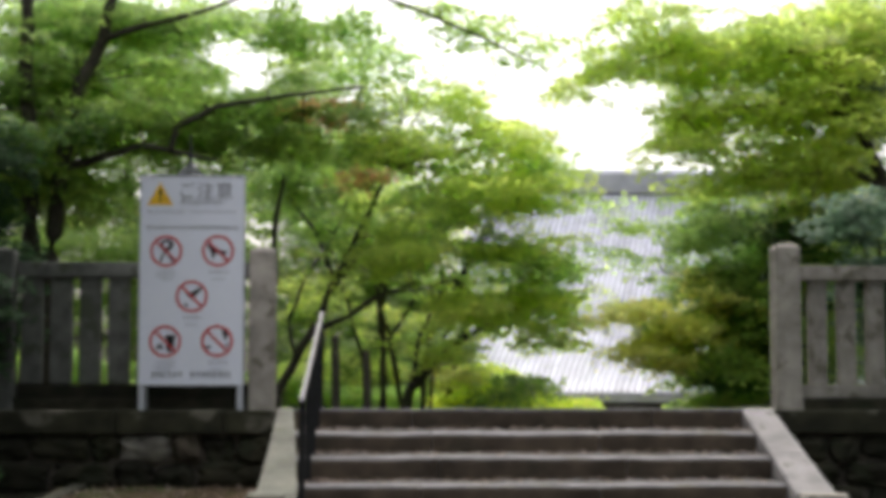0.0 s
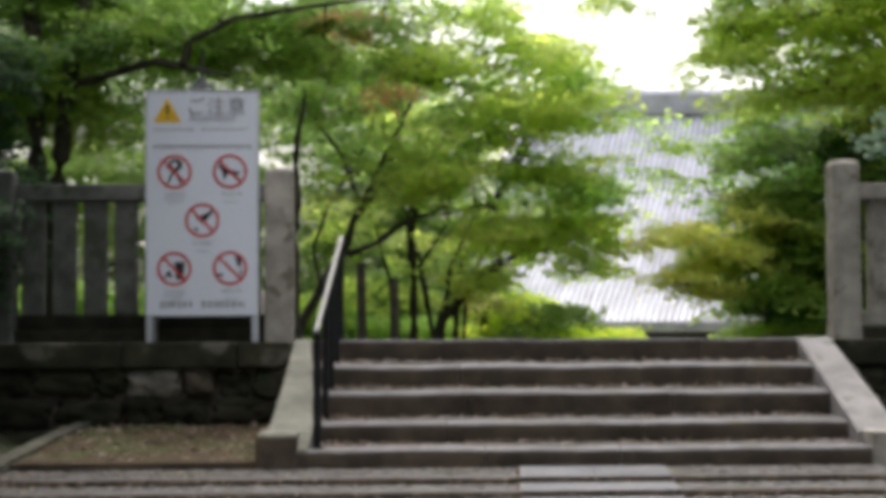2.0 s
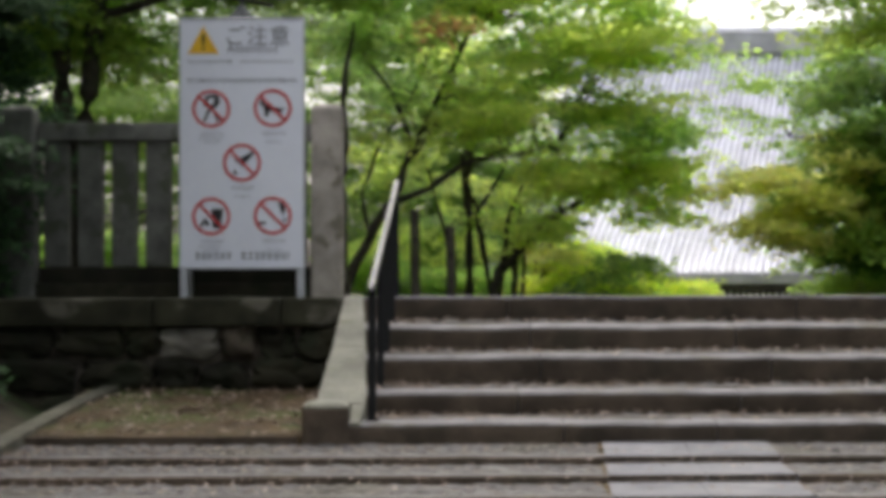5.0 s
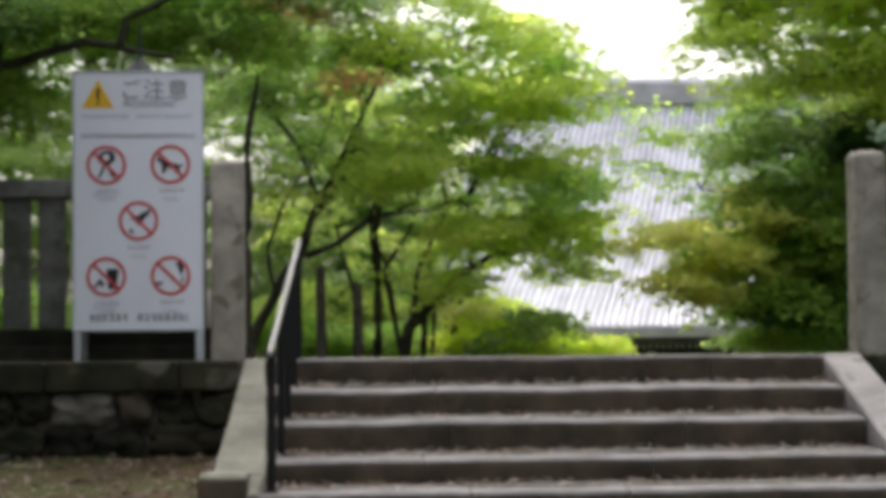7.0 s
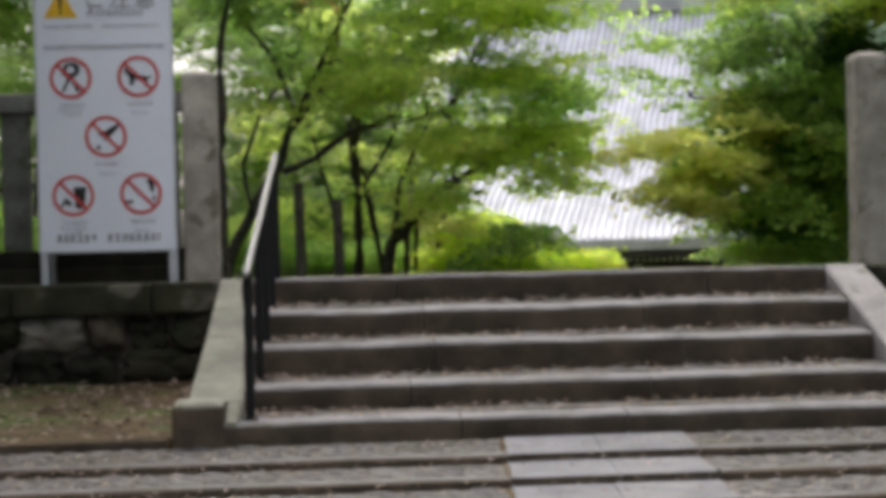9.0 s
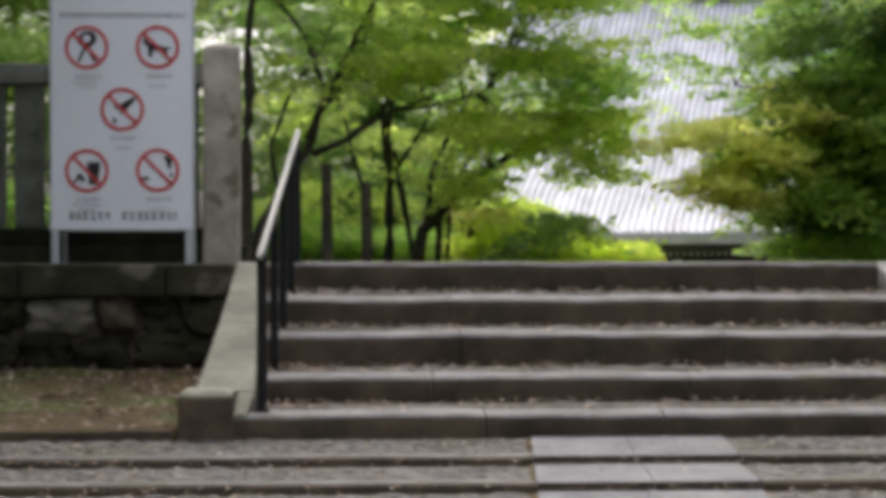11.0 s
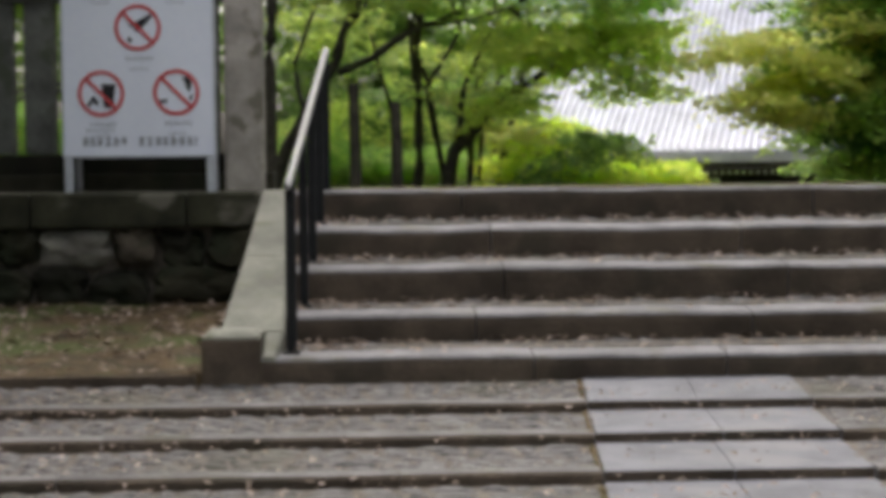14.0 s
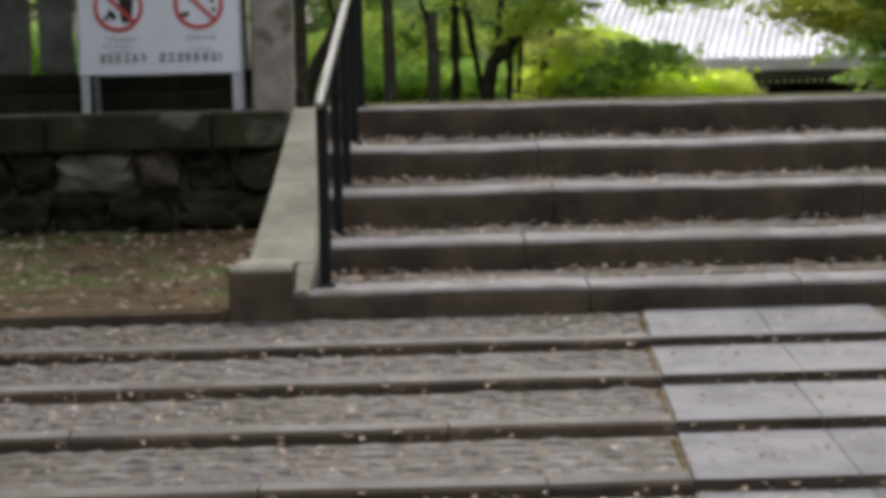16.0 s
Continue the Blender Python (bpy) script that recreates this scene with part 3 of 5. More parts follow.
def text_bars(x0, x1, z, h, mat, parent, seed, gap=0.28):
    """Lettering too small to read, as short bars."""
    rng = random.Random(seed)
    x = x0
    bm = bmesh.new()
    while x < x1 - h * 0.3:
        w = min(x1 - x, h * rng.uniform(0.65, 1.0))
        for q in (0.0, 0.42, 0.8):
            if rng.random() < 0.85:
                hh = h * 0.16
                vs = [bm.verts.new((SX + px, SY - 0.0045, SZ0 + pz)) for px, pz in ((x, z + q * h), (x + w * rng.uniform(0.7, 1), z + q * h), (x + w * rng.uniform(0.7, 1), z + q * h + hh), (x, z + q * h + hh))]
                bm.faces.new(vs)
        vs = [bm.verts.new((SX + px, SY - 0.005, SZ0 + pz)) for px, pz in ((x + w * 0.4, z), (x + w * 0.6, z), (x + w * 0.6, z + h), (x + w * 0.4, z + h))]
        bm.faces.new(vs)
        x += w + h * gap * rng.uniform(0.5, 1.2)
    part("text_line", bm, mat, parent)["kind"] = "stuff"


def lettering(name, words, size, x, z, mat, parent, label):
    cu = bpy.data.curves.new(name, "FONT")
    cu.body, cu.size, cu.space_character = words, size, 1.06
    tmp = bpy.data.objects.new(name, cu)
    scene.collection.objects.link(tmp)
    me = bpy.data.meshes.new_from_object(tmp.evaluated_get(bpy.context.evaluated_depsgraph_get()))
    bpy.data.objects.remove(tmp)
    t = data_ob(name, me, mat, parent, label)
    t.matrix_local = pose(SX + x, SY - 0.006, SZ0 + z, 90, 0, 0)


def make_sign():
    s = empty("notice_board", 0, 0, 0, "white free-standing notice board with five red prohibition signs", "sign")
    part("board", box(SX, SX + SW, SY - 0.002, SY + 0.02, SZ0, SZ1, 0.002), sign_white, s)
    part("frame_edge", box(SX - 0.012, SX - 0.001, SY - 0.008, SY + 0.028, SZ0 - 0.01, SZ1 + 0.012, 0.002), sign_metal, s)
    part("frame_edge", box(SX + SW + 0.001, SX + SW + 0.012, SY - 0.008, SY + 0.028, SZ0 - 0.01, SZ1 + 0.012, 0.002), sign_metal, s)
    part("frame_edge", box(SX - 0.001, SX + SW + 0.001, SY - 0.008, SY + 0.028, SZ1 + 0.001, SZ1 + 0.012, 0.002), sign_metal, s)
    part("frame_edge", box(SX - 0.001, SX + SW + 0.001, SY - 0.008, SY + 0.028, SZ0 - 0.012, SZ0 - 0.001, 0.002), sign_metal, s)
    for x in (SX - 0.002, SX + SW - 0.045):
        part("front_leg", box(x, x + 0.047, SY - 0.004, SY + 0.024, 0.0, SZ0 - 0.013, 0.003), sign_metal, s, "grey aluminium leg")
    for x in (SX + 0.01, SX + SW - 0.04):
        bm = bmesh.new()
        vs = [bm.verts.new(p) for p in ((x, SY + 0.03, SZ1 - 0.05), (x + 0.03, SY + 0.03, SZ1 - 0.05), (x + 0.03, SY + 0.36, 0.0), (x, SY + 0.36, 0.0),
                                        (x, SY + 0.055, SZ1 - 0.05), (x + 0.03, SY + 0.055, SZ1 - 0.05), (x + 0.03, SY + 0.39, 0.0), (x, SY + 0.39, 0.0))]
        for q in ((0, 1, 2, 3), (7, 6, 5, 4), (0, 4, 5, 1), (3, 2, 6, 7), (0, 3, 7, 4), (1, 5, 6, 2)):
            bm.faces.new([vs[i] for i in q])
        bmesh.ops.recalc_face_normals(bm, faces=bm.faces)
        part("rear_leg", bm, sign_metal, s)
    part("stay", box(SX + 0.047, SX + SW - 0.047, SY + 0.002, SY + 0.018, 0.195, 0.206, 0.002), sign_back, s)
    H = SZ1 - SZ0
    # warning triangle
    tri = [(0.05, H - 0.245), (0.27, H - 0.245), (0.16, H - 0.05)]
    warn = poly_part("warning_triangle", tri, ink_yellow, s, 0.0, "yellow warning triangle")
    poly_part("exclamation_bar", [(0.152, H - 0.19), (0.168, H - 0.19), (0.172, H - 0.11), (0.148, H - 0.11)], ink_black, warn, 0.003)
    poly_part("exclamation_dot", [(0.15, H - 0.222), (0.17, H - 0.222), (0.17, H - 0.203), (0.15, H - 0.203)], ink_black, warn, 0.003)
    lettering("title", "ご注意", 0.155, 0.305, H - 0.175, ink_grey, s, "grey heading characters")
    text_bars(0.105, 0.38, 0.058, 0.046, ink_dark, s, 11, 0.22)
    text_bars(0.43, 0.77, 0.058, 0.046, ink_dark, s, 12, 0.22)
    lettering("subtitle", "Attention", 0.088, 0.325, H - 0.238, ink_grey, s, "grey heading in Latin letters")
    text_bars(0.05, 0.37, H - 0.315, 0.024, ink_grey, s, 2)
    text_bars(0.42, 0.80, H - 0.31, 0.018, ink_grey, s, 3)
    text_bars(0.05, 0.83, H - 0.45, 0.026, ink_black, s, 4)
    R = 0.135
    spots = {"tripod": (0.216, 1.125), "dog": (0.652, 1.13), "feeding": (0.434, 0.742), "rubbish": (0.216, 0.36), "stick": (0.652, 0.365)}
    art = {
        "tripod": [[(-0.058, 0.03), (-0.04, 0.085), (-0.01, 0.1), (0.03, 0.1), (0.055, 0.08), (0.06, 0.04), (0.03, 0.005), (-0.02, 0.0)], [(-0.012, 0.02), (0.012, 0.02), (0.06, -0.09), (0.042, -0.09), (0.0, 0.0), (-0.042, -0.09), (-0.06, -0.09)]],
        "dog": [[(-0.095, 0.035), (-0.075, 0.06), (-0.05, 0.025), (0.05, 0.0), (0.095, 0.0), (0.06, -0.02), (0.065, -0.07), (0.045, -0.07), (0.035, -0.03), (-0.025, -0.02), (-0.035, -0.06), (-0.055, -0.06), (-0.06, 0.0)]],
        "feeding": [[(-0.055, 0.015), (0.01, 0.045), (0.095, 0.09), (0.07, 0.045), (0.03, 0.0), (-0.005, -0.03), (-0.02, 0.0)], [(-0.05, -0.05), (-0.03, -0.075), (-0.045, -0.09), (-0.065, -0.07)]],
        "rubbish": [[(0.0, 0.055), (0.085, 0.055), (0.07, -0.085), (0.015, -0.085)], [(-0.085, -0.07), (-0.045, -0.01), (-0.01, -0.05), (-0.025, -0.075), (-0.05, -0.045), (-0.065, -0.075)]],
        "stick": [[(0.035, 0.085), (0.065, 0.095), (0.09, 0.06), (0.078, 0.0), (0.062, 0.02), (0.055, 0.05)], [(0.075, -0.02), (0.095, -0.015), (0.09, -0.045), (0.072, -0.04)], [(-0.10, -0.045), (-0.055, -0.04), (-0.05, -0.06), (-0.095, -0.065)]],
    }
    for i, (key, (cx, cz)) in enumerate(spots.items()):
        ring = ring_part(cx, cz, R - 0.022, R, ink_red, s)
        for shape in art[key]:
            poly_part("pictogram", [(cx + a, cz + b) for a, b in shape], ink_black, ring, 0.001, "black silhouette")
        if key == "tripod":
            poly_part("lens", [(cx + 0.024 * math.cos(a * math.tau / 12), cz + 0.055 + 0.024 * math.sin(a * math.tau / 12)) for a in range(12)], sign_white, ring, 0.0016, "pale round lens")
        d = 0.0075
        c = math.cos(math.radians(45)) * (R - 0.018)
        poly_part("ban_bar", [(cx - c - d, cz + c - d), (cx - c + d, cz + c + d), (cx + c + d, cz - c + d), (cx + c - d, cz - c - d)], ink_red, ring, 0.002)
        text_bars(cx - 0.07, cx + 0.09, cz - R - 0.055, 0.022, ink_grey, s, 20 + i)
        text_bars(cx - 0.05, cx + 0.06, cz - R - 0.112, 0.013, ink_grey, s, 40 + i)
        if i in (0, 3):
            text_bars(cx - 0.09, cx + 0.08, cz - R - 0.085, 0.014, ink_grey, s, 30 + i)


make_stairs()
make_lower_steps()
make_cheeks()
make_terrace()
make_wall("retaining_wall", -6.0, 1.19, 5, True)
make_wall("retaining_wall", 5.235, 10.5, 6, False)
part_floor = mesh_ob("upper_landing", box(X0 - 0.12, X1 + 0.25, 0.302, 2.6, -0.3, -0.012, 0.0), soil)
tagged(part_floor, "beaten earth landing above the stair", "landing", kind="structure")
make_post(1.02, 1.20, 0.0, 1.41, 0.235)
make_post(5.66, 1.20, 0.0, 1.47, 0.235)
make_post(-1.24, 1.22, 0.0, 1.40, 0.25, fence_stone)
make_fence(-1.10, 0.905, "grey stone fence of flat upright balusters on the wall", -0.98)
make_fence(-6.0, -1.37, "grey stone fence of flat upright balusters on the wall", -5.9)
make_fence(5.78, 9.0, "pale granite fence of upright balusters beside the steps", 5.97, 0.080, 0.262)
make_handrail()
make_sign()


def make_lantern():
    """A lamp on a slim pole; only its cap stands above the board."""
    l = empty("garden_lamp", 0.32, 1.95, -0.35, "dark metal garden lamp with a pointed cap", "lamp")
    part("pole", add_tube(bmesh.new(), [(0, 0, 0), (0, 0, 2.05)], [0.035, 0.03], 10), lamp_metal, l, smooth=True)
    part("lantern_body", add_tube(bmesh.new(), [(0, 0, 2.05), (0, 0, 2.32)], [0.09, 0.11], 8), lamp_metal, l)
    part("cap", add_tube(bmesh.new(), [(0, 0, 2.32), (0, 0, 2.44), (0, 0, 2.50), (0, 0, 2.58), (0, 0, 2.63)], [0.11, 0.17, 0.13, 0.055, 0.018], 12), lamp_metal, l)
    part("finial", add_tube(bmesh.new(), [(0, 0, 2.63), (0, 0, 2.66), (0, 0, 2.70), (0, 0, 2.88)], [0.014, 0.024, 0.012, 0.008], 8), lamp_metal, l)


make_lantern()


def make_wooden_post(x, y, top):
    p = empty("wooden_post", x, y, -0.37, "short dark weathered wooden post behind the landing", "post", group="wooden posts")
    part("shaft", add_tube(bmesh.new(), [(0, 0, 0), (0.01, 0, 0.5), (0, 0, top + 0.36), (0, 0, top + 0.37)], [0.05, 0.045, 0.042, 0.03], 10), bark, p, smooth=False)


make_wooden_post(1.67, 4.0, 0.76)
make_wooden_post(1.99, 4.0, 0.61)


# ---- temple hall beyond the trees ----
def roof_point(f):
    """Profile of the concave roof: 0 at the eave, 1 at the ridge."""
    return 11.0 + 5.0 * f, 0.21 + 3.54 * (0.72 * f + 0.28 * f * f)


def make_hall():
    h = empty("temple_hall", 0, 0, 0, "large old temple hall with a silvery tiled roof behind the trees", "temple hall")
    x0, x1 = 2.6, 13.5
    lean = 1.7
    bm = bmesh.new()
    rows = []
    n = 14
    for i in range(n + 1):
        y, z = roof_point(i / n)
        rows.append([bm.verts.new((x + lean * i / n, y, z)) for x in (x0, x1)])
    low = [[bm.verts.new(v.co - Vector((0, 0, 0.12))) for v in r] for r in rows]
    for a, b, c, d in zip(rows, rows[1:], low, low[1:]):
        bm.faces.new((a[0], a[1], b[1], b[0]))
        bm.faces.new((c[1], c[0], d[0], d[1]))
    bm.faces.new((low[0][0], low[0][1], rows[0][1], rows[0][0]))
    part("roof", bm, tile_dark, h, "channel tiles in shade-dark grey")
    bm = bmesh.new()
    sides = 5
    prof = []
    for i in range(n + 1):
        y, z = roof_point(i / n)
        prof.append((lean * i / n, y, z))
    ring = []
    for dx, y, z in prof:
        ring.append([bm.verts.new((dx + 0.027 * math.cos(math.pi * k / sides), y, z + 0.004 + 0.034 * math.sin(math.pi * k / sides))) for k in range(sides + 1)])
    for a, b in zip(ring, ring[1:]):
        for k in range(sides):
            bm.faces.new((a[k], a[k + 1], b[k + 1], b[k]))
    bm.faces.new(ring[0])
    me = bpy.data.meshes.new("cover_tile")
    bm.to_mesh(me)
    bm.free()
    x = x0 + 0.06
    while x < x1:
        data_ob("cover_tile", me, tile_mat, h, smooth=True).location = (x, 0, 0)
        x += 0.094
    y, z = roof_point(1)
    part("ridge", box(x0 + lean, x1 + lean, y - 0.16, y + 0.16, z - 0.05, z + 0.30, 0.03), ridge_mat, h, "tall grey ridge of stacked tiles")
    part("ridge_cap", add_tube(bmesh.new(), [(x0 + lean, y, z + 0.31), (x1 + lean, y, z + 0.31)], [0.08, 0.08], 10), tile_mat, h)
    # eave: fascia, rafters with white ends, dark wall with pale posts
    y, z = roof_point(0)
    part("eave_edge", box(x0, x1, y - 0.03, y - 0.002, z - 0.125, z - 0.02, 0.004), ridge_mat, h, "pale grey row of eave tiles")
    part("fascia", box(x0, x1, y + 0.0, y + 0.06, z - 0.21, z - 0.122, 0.0), timber, h)
    me_r = me_w = None
    x = x0 + 0.05
    while x < x1:
        if me_r is None:
            bm = box(-0.02, 0.02, 0.07, 1.3, -0.275, -0.225)
            me_r = bpy.data.meshes.new("rafter")
            bm.to_mesh(me_r)
            bm.free()
            bm = box(-0.019, 0.019, 0.06, 0.068, -0.273, -0.229)
            me_w = bpy.data.meshes.new("rafter_end")
            bm.to_mesh(me_w)
            bm.free()
        rafter = data_ob("rafter", me_r, timber, h)
        rafter.location = (x, y, z)
        data_ob("rafter_end", me_w, plaster, rafter, "white-painted end")
        x += 0.085
    part("wall", box(x0 + 0.8, x1 - 0.8, y + 1.3, y + 1.5, -1.4, z + 0.5), timber, h, "dark timber wall under the eave")
    for x in (2.9, 4.3, 5.92, 7.2, 8.3, 9.7, 11.1):
        part("bracket", box(x - 0.05, x + 0.05, y + 0.2, y + 0.3, z - 0.62, z - 0.31, 0.01), plaster, h, "white-tipped bracket")
        part("pillar", add_tube(bmesh.new(), [(x, y + 1.1, -1.4), (x, y + 1.1, z - 0.2)], [0.09, 0.09], 10), timber, h)
    bm = bmesh.new()
    y2, z2 = roof_point(1)
    a = [bm.verts.new(p) for p in ((x0 + lean, y2 + 0.17, z2), (x1 + lean, y2 + 0.17, z2), (x1 + lean, y2 + 5, -0.6), (x0 + lean, y2 + 5, -0.6))]
    bm.faces.new(a)
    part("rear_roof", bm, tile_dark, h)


make_hall()


# ---- trees ----
def leaf_mesh(name, sprays, size, per, rng):
    """Flat layered sprays of small lobed leaves; one mesh."""
    lobes = []
    for i in range(10):
        a = math.pi * 0.5 + i * math.tau / 10
        r = (1.0, 0.42, 0.9, 0.38, 0.62, 0.3, 0.62, 0.38, 0.9, 0.42)[i]
        lobes.append((r * math.cos(a), r * math.sin(a), -0.12 * r))
    tpl = np.array(lobes)
    n = sum(max(4, int(per * s[4])) for s in sprays)
    cent, nrm, siz = np.zeros((n, 3)), np.zeros((n, 3)), np.zeros(n)
    i = 0
    for x, y, z, r, dens in sprays:
        k = max(4, int(per * dens))
        rad = r * np.sqrt(rng.random(k))
        ang = rng.random(k) * math.tau
        tilt = rng.normal(0, 0.22, 2)
        lx, ly = rad * np.cos(ang), rad * np.sin(ang)
        cent[i:i + k, 0], cent[i:i + k, 1] = x + lx, y + ly
        cent[i:i + k, 2] = z + tilt[0] * lx + tilt[1] * ly - 0.22 * rad * rad / max(r, 0.1) + rng.normal(0, 0.028, k)
        nrm[i:i + k, 0] = -tilt[0] + rng.normal(0, 0.45, k)
        nrm[i:i + k, 1] = -tilt[1] - 0.5 + rng.normal(0, 0.45, k)
        nrm[i:i + k, 2] = 1.0
        siz[i:i + k] = size * rng.uniform(0.65, 1.2, k)
        i += k
    nrm /= np.linalg.norm(nrm, axis=1)[:, None]
    ref = rng.normal(0, 1, (n, 3))
    u = np.cross(nrm, ref)
    u /= np.linalg.norm(u, axis=1)[:, None]
    v = np.cross(nrm, u)
    co = cent[:, None, :] + siz[:, None, None] * (u[:, None, :] * tpl[None, :, 0:1] + v[:, None, :] * tpl[None, :, 1:2] + nrm[:, None, :] * tpl[None, :, 2:3])
    me = bpy.data.meshes.new(name)
    me.vertices.add(n * 10)
    me.vertices.foreach_set("co", co.reshape(-1))
    me.loops.add(n * 10)
    me.loops.foreach_set("vertex_index", np.arange(n * 10, dtype=np.int32))
    me.polygons.add(n)
    me.polygons.foreach_set("loop_start", np.arange(0, n * 10, 10, dtype=np.int32))
    me.update(calc_edges=True)
    return me


tree_count = 0


def make_tree(name, label, trunks, limbs, crowns, size=0.050, per=70):
    global tree_count
    tree_count += 1
    rng = np.random.default_rng(100 + tree_count)
    t = empty(name, 0, 0, 0, label, name.split("_")[-1])

    def curve(pts):
        ps = [Vector(p[:3]) for p in pts]
        out, rad = [], []
        for i in range(len(ps) - 1):
            for s in range(4):
                f = s / 4
                p = ps[i].lerp(ps[i + 1], f)
                w = 0.035 * math.sin(math.pi * f)
                p = p + Vector((noise.noise(p * 2.3), noise.noise(p * 2.3 + Vector((9, 0, 0))), 0)) * (w + 0.01)
                out.append(p)
                rad.append(pts[i][3] * (1 - f) + pts[i + 1][3] * f)
        out.append(ps[-1])
        rad.append(pts[-1][3])
        return out, rad
    ends = []
    for p in trunks:
        a, r = curve(p)
        part("trunk", add_tube(bmesh.new(), a, r, 10), bark, t, smooth=True)
        ends += a[6:]
    for p in limbs:
        a, r = curve(p)
        part("limb", add_tube(bmesh.new(), a, r, 8), bark, t, smooth=True)
        ends += a
    twigs = bmesh.new()
    for mat, blobs in crowns:
        sprays = []
        for x, y, z, rx, ry, rz, k in blobs:
            for _ in range(k):
                d = rng.normal(0, 1, 3)
                d *= rng.random() ** 0.4 / np.linalg.norm(d)
                r = rng.uniform(0.2, 0.42)
                p = (x + d[0] * rx, y + d[1] * ry, z + d[2] * rz)
                sprays.append((*p, r, (r / 0.32) ** 2))
                if ends and rng.random() < 0.12:
                    q = min(ends, key=lambda e: (e - Vector(p)).length)
                    if 0.15 < (q - Vector(p)).length < 1.6:
                        mid = q.lerp(Vector(p), 0.5) + Vector((0, 0, 0.08))
                        add_tube(twigs, [q, mid, Vector(p)], [0.011, 0.008, 0.004], 5)
        data_ob("crown", leaf_mesh("crown", sprays, size, per, rng), mat, t)
    if len(twigs.verts):
        part("branchwork", twigs, bark, t)["kind"] = "stuff"
    else:
        twigs.free()


make_tree("maple_tree", "slender maple with dark leaning trunks and layered green leaves",
    trunks=[[(-1.37, 3.6, -0.34, 0.11), (-1.37, 3.6, 1.52, 0.098), (-1.41, 3.6, 2.43, 0.085), (-1.47, 3.6, 3.64, 0.072), (-1.5, 3.6, 4.61, 0.06)], [(-1.18, 3.6, -0.33, 0.1), (-1.2, 3.6, 1.52, 0.09), (-1.1, 3.6, 2.43, 0.08), (-0.93, 3.6, 3.29, 0.07), (-0.7, 3.6, 3.75, 0.06), (-0.61, 3.6, 4.38, 0.05)]],
    limbs=[[(-1.07, 3.5, 2.42, 0.05), (-0.8, 3.5, 2.48, 0.042), (-0.29, 3.5, 2.65, 0.034), (-0.0, 3.5, 2.6, 0.026), (0.45, 3.5, 2.51, 0.018)], [(-0.7, 3.6, 3.75, 0.045), (-0.3, 3.6, 3.89, 0.035), (0.16, 3.6, 4.01, 0.025), (0.73, 3.6, 4.21, 0.015)], [(-0.0, 3.5, 2.6, 0.04), (0.05, 3.5, 2.85, 0.034), (0.45, 3.5, 3.05, 0.028), (1.14, 3.5, 3.17, 0.021), (1.93, 3.5, 3.27, 0.015)], [(0.72, 3.8, 4.54, 0.03), (1.94, 3.8, 4.37, 0.024), (2.58, 3.8, 4.11, 0.018), (3.21, 3.8, 3.85, 0.012), (3.73, 3.8, 3.59, 0.006)], [(-1.02, 4.3, 3.42, 0.03), (-1.5, 4.3, 3.24, 0.021), (-1.86, 4.3, 3.12, 0.012)]],
    crowns=[(GM, [(-1.4, 4.0, 3.29, 0.64, 0.6, 0.23, 30), (-0.63, 3.9, 2.98, 0.64, 0.6, 0.16, 26), (-1.42, 3.9, 2.27, 0.52, 0.6, 0.29, 30), (-0.38, 4.2, 4.12, 0.71, 0.6, 0.15, 22), (0.63, 4.3, 2.88, 0.77, 0.6, 0.18, 30), (1.7, 4.6, 3.18, 0.79, 0.6, 0.21, 26)]),
            (G, [(-1.42, 4.2, 3.93, 0.77, 1.0, 0.41, 52), (-0.65, 4.2, 2.87, 0.65, 0.9, 0.3, 44), (-1.54, 4.2, 2.63, 0.65, 0.9, 0.41, 52), (-0.38, 4.4, 4.1, 0.78, 0.9, 0.24, 32), (0.76, 4.4, 4.21, 0.72, 0.9, 0.18, 28), (-1.04, 4.0, 2.2, 0.7, 0.8, 0.29, 48), (0.11, 4.2, 2.99, 0.53, 0.8, 0.24, 28), (0.64, 4.3, 3.24, 0.54, 0.8, 0.18, 24), (0.05, 5, 3.73, 0.37, 0.8, 0.19, 16), (-1.49, 4.6, 3.35, 0.6, 0.8, 0.36, 32), (1.23, 4.6, 4.02, 0.42, 0.8, 0.18, 24), (-1.03, 4.8, 4.3, 0.98, 0.9, 0.24, 60), (-0.59, 5.2, 3.58, 0.56, 0.8, 0.37, 28), (0.99, 4.6, 2.87, 0.48, 0.6, 0.24, 24), (3.25, 4.2, 3.99, 0.53, 0.5, 0.13, 8), (3.72, 4.2, 3.73, 0.24, 0.4, 0.09, 4), (2.72, 4.2, 4.2, 0.35, 0.4, 0.07, 6), (1.84, 4.8, 4.18, 0.31, 0.5, 0.15, 12)])])

